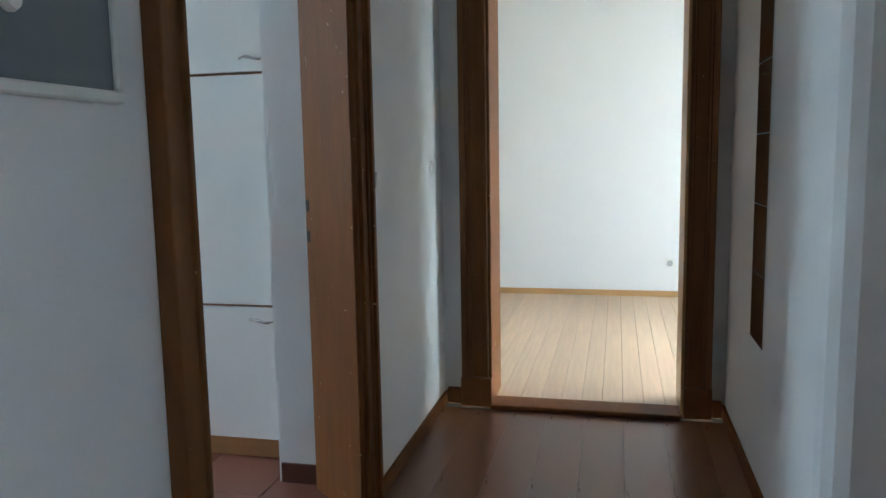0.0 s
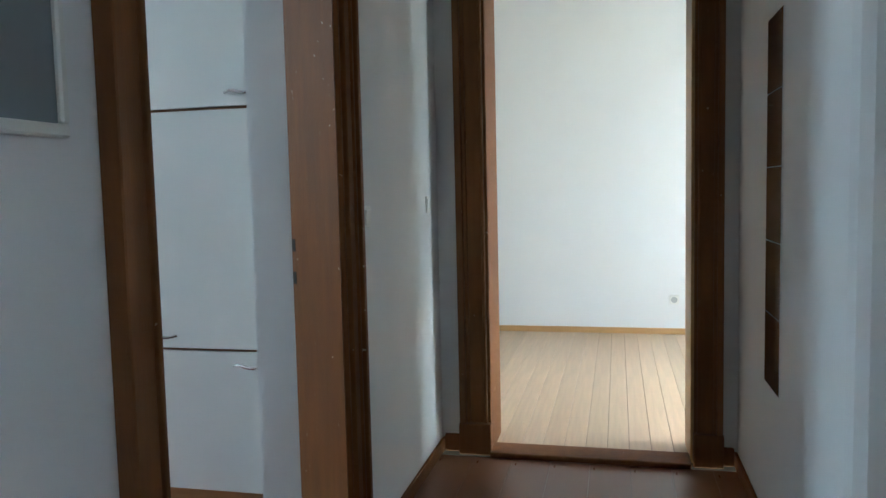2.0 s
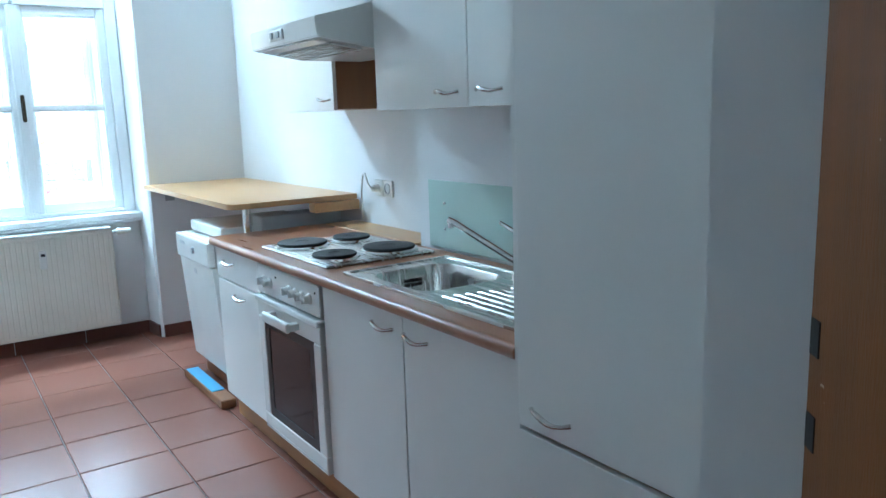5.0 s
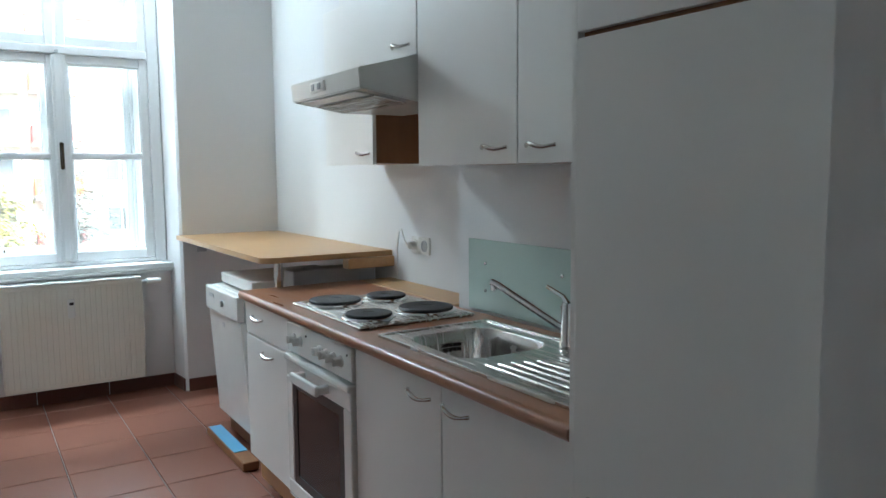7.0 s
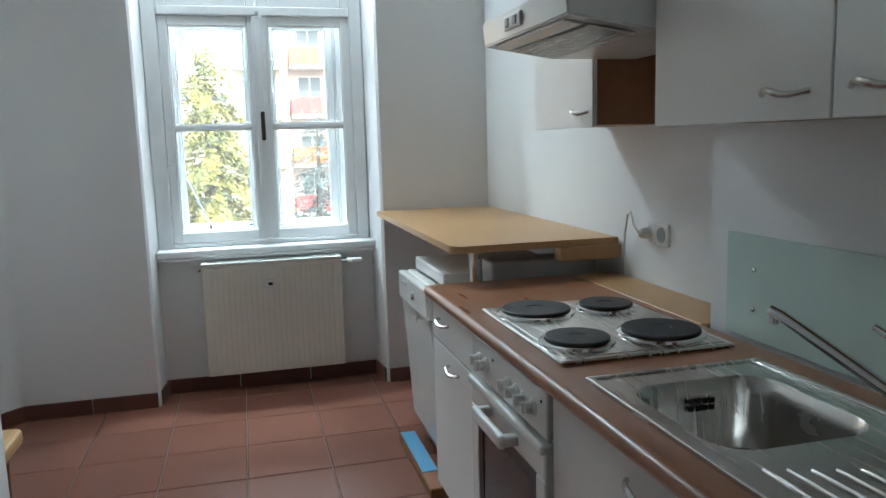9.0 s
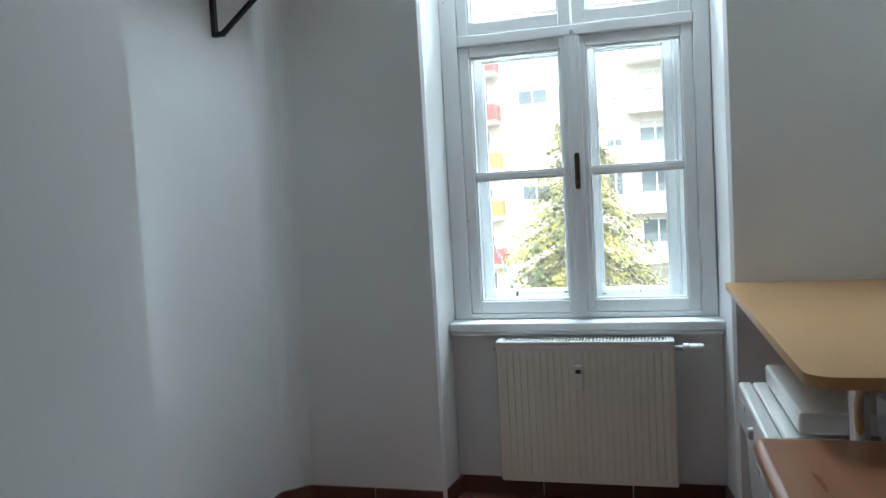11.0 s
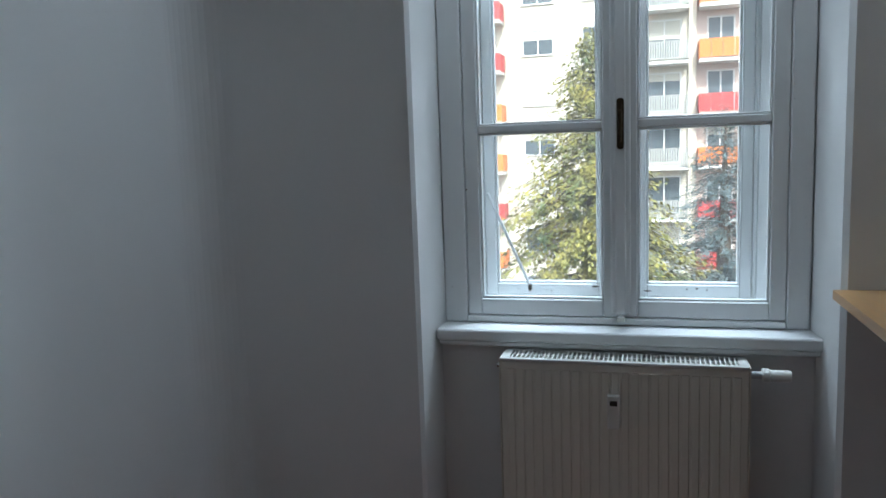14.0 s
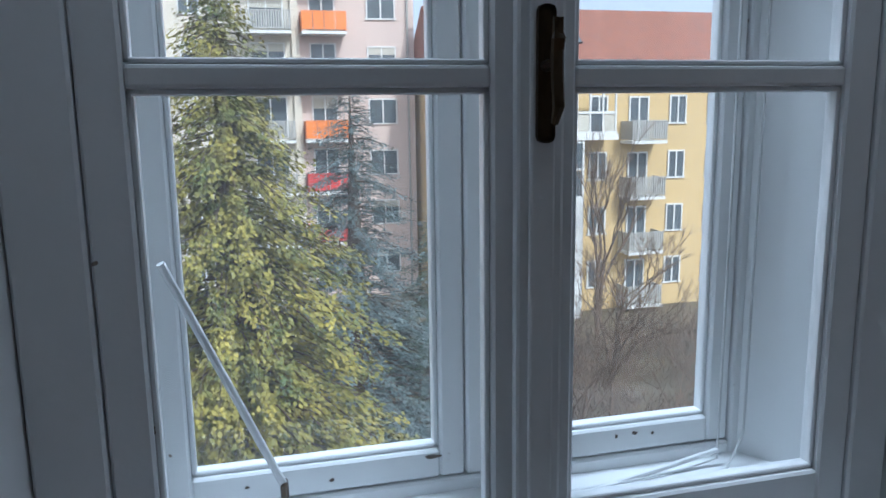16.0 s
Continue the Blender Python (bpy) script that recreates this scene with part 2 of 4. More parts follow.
for a in ((2.6, 2.8, -2.0, -1.05, 0, H), (2.6, 2.8, -0.68, 1.40, 0, H), (2.6, 2.8, -1.05, -0.68, 0, 1.45), (2.6, 2.8, -1.05, -0.68, 2.2, H)):
    box(bm, *a)
structure("wall_hall_far_east", bm, PLASTER, "white plastered hall side wall with an unseen slot added for light")
structure("wall_room_back", B(-3.0, 4.2, 6.5, 6.7, 0, H), PLASTER, "white plastered wall of the bright empty room")
structure("wall_room_west", B(-3.2, -3.0, 3.2, 6.7, 0, H), PLASTER, "white plastered side wall of the empty room")
# Out of view; the window opening is added to let daylight in.
bm = bmesh.new()
for a in ((4.2, 4.5, 3.2, 4.35, 0, H), (4.2, 4.5, 5.65, 6.7, 0, H), (4.2, 4.5, 4.35, 5.65, 0, 0.85), (4.2, 4.5, 4.35, 5.65, 2.8, H)):
    box(bm, *a)
structure("wall_room_east", bm, PLASTER, "white plastered wall with unseen, added window opening")
structure("wall_kitchen_stub", B(-0.68, -0.46, 2.08, 2.9, 0, H), PLASTER, "short white wall beside the tall cabinet")
structure("wall_kitchen_north", B(-2.70, -0.46, 2.90, 3.19, 0, H), PLASTER, "white kitchen wall behind sink and cabinets")
structure("wall_kitchen_north_recess", B(-5.9, -2.70, 3.06, 3.19, 0, H), PLASTER, "white kitchen wall behind hob")
structure("wall_kitchen_south", B(-3.54, -0.46, 0.0, 0.80, 0, H), PLASTER, "white projecting kitchen wall")
structure("wall_kitchen_south_recess", B(-5.9, -3.54, 0.0, 0.29, 0, H), PLASTER, "white kitchen wall in the recess")
# Window wall: piers, splayed niche, breast wall and lintel.
WX = -5.22
bm = bmesh.new()
prism(bm, [(WX + 0.14, 0.29), *[(WX + 0.14 - 0.14 * math.sin(a), 0.43 - 0.14 * math.cos(a)) for a in (math.pi * i / 20 for i in range(1, 10))], (WX, 0.43), (WX, 1.085), (-5.235, 1.098), (-5.50, 1.118), (-5.50, 1.15), (-5.9, 1.15), (-5.9, 0.29)], 0, H)
prism(bm, [(WX, 3.06), (-5.9, 3.06), (-5.9, 2.362), (-5.50, 2.362), (-5.50, 2.367), (-5.24, 2.395), (WX, 2.41)], 0, H)
box(bm, -5.9, -5.44, 1.11, 2.38, 0, 0.80)
box(bm, -5.9, WX, 1.085, 2.41, 3.04, H)
structure("wall_window", bm, PLASTER, "white kitchen window wall with deep splayed niche")
for nm, a in (("ceiling_hall", (-0.46, 2.8, -2.2, 3.35, H, H + 0.2)), ("ceiling_room", (-3.2, 4.5, 3.35, 6.7, H, H + 0.2)), ("ceiling_kitchen", (-5.9, -0.46, 0.0, 3.19, H, H + 0.2))):
    structure(nm, B(*a), CEIL, "plain white painted ceiling", "ceiling")
floor_hall = structure("floor_hall", B(-0.34, 2.8, -2.2, 3.12, -0.2, -0.012), DARK, "glossy brown laminate floor in the hall", "floor")
floor_room = structure("floor_room", B(-3.2, 4.5, 3.30, 6.7, -0.2, -0.012), DARK, "pale pine board floor in empty room", "floor")
floor_kitchen = structure("floor_kitchen", B(-5.9, -0.34, 0.0, 3.19, -0.2, -0.006), GROUT, "terracotta tiled kitchen floor with pale joints", "floor")


# Skirtings.
def skirting(name, a, material, label):
    structure(name, box(bmesh.new(), *a, 0.004), material, label, "baseboard")


skirting("baseboard_hall_west", (-0.22, -0.205, 1.93, 3.2, 0, 0.07), BROWN, "brown wooden skirting board")
skirting("baseboard_hall_end_left", (-0.204, -0.125, 3.18, 3.2, 0, 0.09), BROWN_DARK, "dark brown wooden skirting board")
skirting("baseboard_hall_end_right", (1.165, 1.214, 3.18, 3.2, 0, 0.09), BROWN_DARK, "dark brown wooden skirting board")
skirting("baseboard_hall_east", (1.215, 1.23, 1.50, 3.2, 0, 0.07), BROWN, "brown wooden skirting board")
skirting("baseboard_room", (-3.0, 4.2, 6.484, 6.5, 0, 0.055), PINE_TRIM, "honey coloured pine skirting board")


def casing(bm, y_out, y_in, z1):
    """Moulded door casing on the hall face x = -0.22: a flat board with two raised fillets."""
    s = 1 if y_in > y_out else -1
    w = abs(y_in - y_out)
    for d0, d1, t in ((0, 0.2, 0.045), (0.2, 0.32, 0.032), (0.32, 0.78, 0.024), (0.78, 0.88, 0.034), (0.88, 1.0, 0.018)):
        a, b = sorted((y_out + s * w * d0, y_out + s * w * d1))
        box(bm, -0.22, -0.22 + t, a, b, 0, z1, 0.003)
    return bm


door = thing("door_1", "brown varnished door frame without leaf, chipped paint", "door frame", (0, 0, 0), kind="structure")
part("casing", casing(bmesh.new(), 0.63, 0.76, 2.50), BROWN_DARK, door)
part("casing", casing(bmesh.new(), 1.93, 1.80, 2.50), BROWN, door)
part("lining", prism(bmesh.new(), [(-0.219, 1.797), (-0.219, 2.055), (-0.50, 2.055), (-0.50, 2.04)], 0, 2.36), BROWN, door)
part("lining", prism(bmesh.new(), [(-0.219, 0.772), (-0.45, 1.08), (-0.475, 1.075), (-0.475, 0.645), (-0.219, 0.645)], 0, 2.36), BROWN, door)
part("head_lining", B(-0.475, -0.20, 0.645, 2.055, 2.36, 2.42, 0.004), BROWN, door)
# Dark plates colour in the shade of the two latch slots.
for z in (1.02, 1.14):
    part("strike_slot_shade", turned(B(-0.03, -0.004, -0.002, 0.003, 0, 0.045), Matrix.Translation((-0.50, 2.04, z)) @ Matrix.Rotation(math.atan2(-0.243, 0.281), 4, "Z") @ pose(0.034, 0, 0)), DARK, door, "black plate for the shade in a latch slot")


def casing_y(bm, x_out, x_in, z1):
    s = 1 if x_in > x_out else -1
    w = abs(x_in - x_out)
    for d0, d1, t in ((0, 0.22, 0.05), (0.22, 0.34, 0.036), (0.34, 0.8, 0.028), (0.8, 0.9, 0.038), (0.9, 1.0, 0.02)):
        a, b = sorted((x_out + s * w * d0, x_out + s * w * d1))
        box(bm, a, b, 3.2 - t, 3.2, 0.16, z1, 0.003)
    a, b = sorted((x_out, x_in))
    box(bm, a - 0.004, b + 0.004, 3.2 - 0.058, 3.2, 0, 0.16, 0.004)
    return bm


door2 = thing("door_2", "dark brown door frame of bright room, leaf absent", "door frame", kind="structure")
part("casing", casing_y(bmesh.new(), -0.117, 0.041, 2.36), BROWN_DARK, door2)
part("casing", casing_y(bmesh.new(), 1.159, 1.029, 2.36), BROWN_DARK, door2)
part("head_casing", box(box(bmesh.new(), -0.117, 1.159, 3.155, 3.2, 2.365, 2.50, 0.004), -0.117, 1.159, 3.14, 3.2, 2.46, 2.50, 0.004), BROWN_DARK, door2)
# Left lining gets darker wood; its colour offsets the room light on it.
part("lining", B(0.0, 0.041, 3.2, 3.505, 0, 2.36, 0.003), BROWN, door2)
part("lining", B(1.015, 1.06, 3.2, 3.505, 0, 2.36, 0.003), PINE_TRIM, door2)
part("head_lining", B(0.0, 1.06, 3.2, 3.505, 2.36, 2.42, 0.003), PINE_TRIM, door2)
part("threshold", box(box(bmesh.new(), 0.041, 1.015, 3.11, 3.28, 0.0, 0.028, 0.008, 2), 0.041, 1.015, 3.28, 3.31, 0, 0.014), BROWN_DARK, door2, "worn dark wooden threshold")

# ---- window ----
win = thing("window_1", "white painted double casement window with brass handle", "window", (0, 0, 0), kind="structure")


def sash(x, y0, y1, z0, z1, parent, bars=(), st=0.052, d=0.045, name="sash"):
    """A glazed sash in the plane x: stiles, rails, bars with glazing beads, and its panes."""
    s = part(name, bmesh.new(), SASH, parent)
    bm = bmesh.new()
    box(bm, x - d, x, y0, y0 + st, z0, z1, 0.004)
    box(bm, x - d, x, y1 - st, y1, z0, z1, 0.004)
    box(bm, x - d, x, y0 + st, y1 - st, z0, z0 + st * 1.15, 0.004)
    box(bm, x - d, x, y0 + st, y1 - st, z1 - st, z1, 0.004)
    for z in bars:
        box(bm, x - d + 0.008, x - 0.004, y0 + st, y1 - st, z - 0.014, z + 0.014, 0.005, 2)
    levels = [z0 + st * 1.15, *bars, z1 - st]
    for a, b in zip(levels, levels[1:]):
        a2, b2 = a + (0.014 if a in bars else 0), b - (0.014 if b in bars else 0)
        for q in ((y0 + st, y0 + st + 0.008, a2, b2), (y1 - st - 0.008, y1 - st, a2, b2), (y0 + st, y1 - st, a2, a2 + 0.008), (y0 + st, y1 - st, b2 - 0.008, b2)):
            box(bm, x - d + 0.012, x - 0.010, *q, 0.002)
        p = part("pane", B(x - d / 2 - 0.002, x - d / 2 + 0.002, y0 + st, y1 - st, a2, b2), PANE, s)
        p.visible_shadow = False
    bm.to_mesh(s.data)
    bm.free()
    return s


IX, OX = -5.49, -5.68
bm = bmesh.new()
box(bm, IX - 0.06, IX + 0.006, 1.12, 1.204, 0.86, 3.04, 0.004)
box(bm, IX - 0.06, IX + 0.006, 2.292, 2.362, 0.86, 3.04, 0.004)
box(bm, IX - 0.06, IX + 0.006, 1.204, 2.292, 0.86, 0.885, 0.004)
box(bm, IX - 0.06, IX + 0.014, 1.204, 2.292, 2.19, 2.245, 0.008, 2)
box(bm, IX - 0.06, IX + 0.006, 1.204, 2.292, 2.98, 3.04, 0.004)
part("window_frame", bm, SASH, win)
bm = bmesh.new()
for a in ((OX - 0.06, OX + 0.006, 1.152, 1.235, 0.86, 3.04), (OX - 0.06, OX + 0.006, 2.208, 2.36, 0.86, 3.04), (OX - 0.06, OX + 0.006, 1.712, 1.798, 0.925, 3.0), (OX - 0.06, OX + 0.006, 1.235, 2.208, 0.86, 0.922), (OX - 0.06, OX + 0.006, 1.235, 2.208, 2.19, 2.25), (OX - 0.06, OX + 0.006, 1.235, 2.208, 2.98, 3.04)):
    box(bm, *a, 0.004)
part("outer_frame", bm, SASH, win)
bm = bmesh.new()
prism(bm, [(IX - 0.062, 1.20), (OX + 0.008, 1.228), (OX + 0.008, 1.153), (IX - 0.062, 1.153)], 0.86, 3.04)
prism(bm, [(IX - 0.062, 2.296), (OX + 0.008, 2.222), (OX + 0.008, 2.358), (IX - 0.062, 2.358)], 0.86, 3.04)
box(bm, OX - 0.05, IX - 0.062, 1.16, 2.35, 0.80, 0.90)
part("box_lining", bm, SASH, win, "white painted boards between the sashes")
sash(IX, 1.206, 1.748, 0.888, 2.19, win, (1.560,))
sash(IX, 1.760, 2.290, 0.888, 2.19, win, (1.560,))
sash(IX, 1.206, 1.748, 2.245, 2.98, win, name="top_sash")
sash(IX, 1.760, 2.290, 2.245, 2.98, win, name="top_sash")
sash(OX, 1.237, 1.710, 0.924, 2.19, win, st=0.042, name="outer_sash")
sash(OX, 1.800, 2.206, 0.924, 2.19, win, st=0.042, name="outer_sash")
sash(OX, 1.237, 1.710, 2.25, 2.98, win, st=0.045, name="outer_top_sash")
sash(OX, 1.800, 2.206, 2.25, 2.98, win, st=0.045, name="outer_top_sash")
bm = box(bmesh.new(), IX, IX + 0.018, 1.722, 1.790, 0.90, 2.19, 0.006, 2)
box(bm, IX + 0.018, IX + 0.026, 1.738, 1.774, 0.90, 2.19, 0.004, 2)
part("cover_strip", bm, SASH, win)
part("bolt_foot", box(bmesh.new(), IX, IX + 0.03, 1.742, 1.770, 0.876, 0.895, 0.003), PLASTIC, win)
part("bolt_knob", box(bmesh.new(), IX + 0.01, IX + 0.034, 1.747, 1.767, 2.195, 2.215, 0.003), GREYPL, win)
h = part("handle_plate", box(bmesh.new(), IX + 0.026, IX + 0.032, 1.745, 1.769, 1.475, 1.645, 0.008, 2), BRASS, win, "dark tarnished brass plate")
part("handle", tube(bmesh.new(), [(IX + 0.03, 1.757, 1.57), (IX + 0.062, 1.757, 1.572), (IX + 0.070, 1.757, 1.60), (IX + 0.068, 1.757, 1.625), (IX + 0.066, 1.757, 1.56), (IX + 0.072, 1.757, 1.52), (IX + 0.060, 1.757, 1.50)], [0.008, 0.008, 0.009, 0.007, 0.008, 0.008, 0.005]), BRASS, h, "curved brass lever", True)
part("top_latch", box(bmesh.new(), IX + 0.026, IX + 0.034, 1.750, 1.762, 2.62, 2.72, 0.003), BRASS, win)
bm = box(bmesh.new(), -5.52, -5.37, 1.112, 2.385, 0.815, 0.858, 0.010, 3)
box(bm, -5.48, -5.385, 1.117, 2.38, 0.795, 0.815, 0.005)
part("window_sill", bm, SASH, win, "white painted wooden sill")

# ---- kitchen units ----
SX = 0.03  # the run of units starts here
FY = 2.29  # face of the base fronts


def bow_handle(parent, x, y, z, w=0.128, vertical=False):
    """A slim bow handle that swells at one end, on a front facing -y."""
    n = 9
    pts, rad = [], []
    for i in range(n):
        u = i / (n - 1)
        pts.append((x + (u - 0.5) * w, y - 0.004 - 0.026 * math.sin(math.pi * u) ** 0.7, z + 0.006 * math.sin(2 * math.pi * u)))
        rad.append(0.0035 + 0.0035 * math.sin(math.pi * u) + (0.0025 if i in (0, n - 1) else 0))
    return part("handle", tube(bmesh.new(), pts, rad), NICKEL, parent, "satin nickel bow handle", True)


def front(parent, x0, x1, z0, z1, y, handles=(), name="door"):
    d = part(name, box(bmesh.new(), x0 + 0.003, x1 - 0.003, y, y + 0.018, z0, z1, 0.002, 2), FRONT, parent)
    for hx, hz in handles:
        bow_handle(d, hx, y, hz)
    return d


tall = thing("tall_cabinet", "tall white laminate cabinet with three stacked doors", "cabinet", (SX, 0, 0))
TY = 2.265
part("body", B(-1.35, -0.768, TY + 0.02, 2.895, 0.10, 2.19, 0.002), SIDE, tall)
front(tall, -1.35, -0.768, 0.10, 0.700, TY, [(-0.845, 0.645)])
front(tall, -1.35, -0.768, 0.712, 1.700, TY, [(-1.235, 0.765)])
front(tall, -1.35, -0.768, 1.712, 2.19, TY, [(-0.835, 1.765)])
part("side_panel", B(-1.366, -1.3505, TY + 0.004, 2.895, 0.10, 2.19, 0.001), FRONT, tall)
part("plinth", B(-1.35, -0.77, TY + 0.04, TY + 0.055, 0, 0.10), KICK, tall, "beech coloured plinth")

for x0, x1, hx, lab in ((-1.905, -1.368, -1.83, "white base cabinet under the sink, door closed"), (-2.445, -1.905, -2.02, "white base cabinet beside the oven, door closed")):
    c = thing("base_cabinet", lab, "cabinet", (SX, 0, 0), group="base cabinets")
    part("body", B(x0, x1 - 0.001, FY + 0.02, 2.86, 0.13, 0.70), CARCASS, c)
    front(c, x0, x1, 0.13, 0.855, FY, [(hx, 0.805)])
    part("plinth", B(x0, x1 - 0.001, FY + 0.05, FY + 0.065, 0, 0.13), KICK, c, "beech coloured plinth")
c = thing("drawer_cabinet", "white base cabinet with drawer above a door", "cabinet", (SX, 0, 0))
part("body", B(-3.60, -3.051, FY + 0.02, 2.86, 0.13, 0.855), CARCASS, c)
front(c, -3.60, -3.05, 0.715, 0.855, FY, [(-3.42, 0.80)], "drawer")
front(c, -3.60, -3.05, 0.13, 0.705, FY, [(-3.30, 0.655)])
part("plinth", B(-3.60, -3.051, FY + 0.05, FY + 0.065, 0, 0.13), KICK, c, "beech coloured plinth")

oven = thing("oven", "white built-in oven with dark glass door and six knobs", "oven", (SX, 0, 0))
part("body", B(-3.045, -2.45, FY + 0.02, 2.86, 0.13, 0.855), CARCASS, oven)
cp = part("control_panel", box(bmesh.new(), -3.045, -2.45, FY - 0.012, FY + 0.018, 0.735, 0.855, 0.006, 2), ENAMEL, oven)
for x in (-2.96, -2.90, -2.71, -2.65, -2.59, -2.53):
    k = turned(lathe([(0.021, 0), (0.021, 0.006), (0.016, 0.010), (0.0145, 0.026), (0.012, 0.029)], 20), pose(x, FY - 0.012, 0.795, 90))
    box(k, x - 0.004, x + 0.004, FY - 0.046, FY - 0.03, 0.780, 0.810, 0.002)
    part("knob", k, PLASTIC, cp, "white rotary knob")
for x in (-2.84, -2.48):
    part("pilot_light", C((x, FY - 0.011, 0.825), (x, FY - 0.015, 0.825), 0.004, seg=10), DARK, cp)
bm = bmesh.new()
for a in ((-3.045, -2.45, 0.635, 0.722), (-3.045, -2.45, 0.135, 0.205), (-3.045, -2.985, 0.205, 0.635), (-2.51, -2.45, 0.205, 0.635)):
    box(bm, a[0], a[1], FY - 0.018, FY + 0.015, a[2], a[3], 0.004)
dr = part("oven_door", bm, ENAMEL, oven)
part("door_glass", B(-2.985, -2.51, FY - 0.013, FY + 0.01, 0.205, 0.635), OVEN_GLASS, dr, "dark oven glass")
bm = bmesh.new()
for a in ((-2.985, -2.51, 0.598, 0.634), (-2.985, -2.51, 0.206, 0.242), (-2.984, -2.945, 0.242, 0.598), (-2.55, -2.511, 0.242, 0.598)):
    box(bm, a[0], a[1], FY - 0.0155, FY - 0.0132, a[2], a[3])
part("glass_border", bm, BLACK, dr, "printed black border of the oven glass")
bm = bmesh.new()
for x in (-2.86, -2.64):
    box(bm, x - 0.014, x + 0.014, FY - 0.062, FY - 0.016, 0.655, 0.685, 0.006, 2)
box(bm, -2.874, -2.626, FY - 0.072, FY - 0.052, 0.65, 0.690, 0.008, 2)
part("oven_handle", bm, ENAMEL, dr, "white angular grip")
part("top_rail", box(bmesh.new(), -3.045, -2.45, FY - 0.030, FY + 0.01, 0.700, 0.728, 0.008, 2), ENAMEL, dr)
part("drip_trim", B(-3.04, -2.455, FY - 0.019, FY - 0.014, 0.148, 0.152), GREYPL, dr)
part("plinth", B(-3.049, -2.446, FY + 0.05, FY + 0.065, 0, 0.13), KICK, oven, "beech coloured plinth")

# Worktop, cut out for the bowl, with rounded front edge.
bm = bmesh.new()
box(bm, -3.62, -2.29, 2.285, 2.87, 0.86, 0.90)
box(bm, -2.29, -1.91, 2.285, 2.375, 0.86, 0.90)
box(bm, -2.29, -1.91, 2.72, 2.87, 0.86, 0.90)
box(bm, -1.91, -1.367, 2.285, 2.87, 0.86, 0.90)
wt = tagged(part("worktop", bm, WORKTOP), "brown wood-effect worktop with rounded front edge", "worktop")
wt.location.x = SX
bm = tube(bmesh.new(), [(-3.62, 2.283, 0.88), (-1.367, 2.283, 0.88)], 0.0199, 16)
part("front_edge", bm, WORKTOP, wt, smooth=True)
part("back_strip", B(-3.60, -2.735, 2.872, 3.058, 0.865, 0.902, 0.002), BEECH, wt, "lighter beech filler strip")
part("end_edge", B(-3.632, -3.6205, 2.27, 2.87, 0.861, 0.899, 0.002), BEECH, wt)

# Hob with four plates.
hob = thing("hob", "stainless steel hob with four black hotplates", "hob", (0, 0, 0))
bm = box(bmesh.new(), -3.09, -2.465, 2.335, 2.815, 0.900, 0.912, 0.005, 2)
box(bm, -3.07, -2.485, 2.355, 2.795, 0.9115, 0.9135, 0.001)
part("tray", bm, STEEL, hob)
for x, y, r in ((-2.965, 2.47, 0.105), (-2.955, 2.70, 0.082), (-2.615, 2.69, 0.105), (-2.615, 2.445, 0.086)):
    p = part("hotplate", turned(lathe([(r, 0), (r, 0.010), (r * 0.97, 0.0125), (r * 0.28, 0.0125), (r * 0.26, 0.0105), (0.004, 0.0105)], 40), pose(x, y, 0.918)), IRON, hob, "round black cast iron hotplate", True)
    part("ring", turned(lathe([(r + 0.014, 0), (r + 0.012, 0.005), (r + 0.002, 0.009), (r + 0.001, 0.009)], 40), pose(x, y, 0.9135)), CHROME, p, "chrome rim", True)


# Sink with real bowl, drainer grooves and overflow.
def rounded(cx, cy, w, d, r, z, n=6):
    out = []
    for q, (sx, sy) in enumerate(((1, 1), (-1, 1), (-1, -1), (1, -1))):
        for i in range(n + 1):
            a = math.pi / 2 * (q + i / n)
            out.append((cx + sx * (w / 2 - r) + r * math.cos(a), cy + sy * (d / 2 - r) + r * math.sin(a), z))
    return out


sink = thing("sink", "stainless steel sink bowl with ribbed drainer", "sink", (0, 0, 0))
bm = bmesh.new()
cx, cy = -2.07, 2.548
rows = []
for w, d, r, z in ((0.362, 0.330, 0.075, 0.909), (0.355, 0.323, 0.073, 0.904), (0.340, 0.308, 0.07, 0.87), (0.325, 0.293, 0.068, 0.79), (0.30, 0.27, 0.07, 0.757), (0.22, 0.2, 0.07, 0.752), (0.06, 0.06, 0.029, 0.747)):
    rows.append([bm.verts.new(p) for p in rounded(cx, cy, w, d, r, z)])
for p, q in zip(rows, rows[1:]):
    for i in range(len(p)):
        bm.faces.new((p[i], q[i], q[(i + 1) % len(p)], p[(i + 1) % len(p)]))
bm.faces.new(rows[-1])
bmesh.ops.recalc_face_normals(bm, faces=bm.faces)
bowl = part("bowl", bm, STEEL, sink, smooth=True)
bm = bmesh.new()
inner = [bm.verts.new(p) for p in rounded(cx, cy, 0.362, 0.330, 0.075, 0.909)]
n = len(inner)
outer = [bm.verts.new((min(max(cx + (v.co.x - cx) * 3, -2.325), -1.80), min(max(cy + (v.co.y - cy) * 3, 2.352), 2.768), 0.909)) for v in inner]
for i in range(n):
    bm.faces.new((inner[i], inner[(i + 1) % n], outer[(i + 1) % n], outer[i]))
bmesh.ops.remove_doubles(bm, verts=bm.verts, dist=0.0005)
box(bm, -1.80, -1.395, 2.352, 2.768, 0.901, 0.909)
for a in ((-2.340, -2.325, 2.338, 2.782), (-1.395, -1.380, 2.338, 2.782), (-2.325, -1.395, 2.338, 2.352), (-2.325, -1.395, 2.768, 2.782)):
    box(bm, *a, 0.9005, 0.913, 0.003, 2)
bmesh.ops.recalc_face_normals(bm, faces=bm.faces)
part("rim", bm, STEEL, sink)
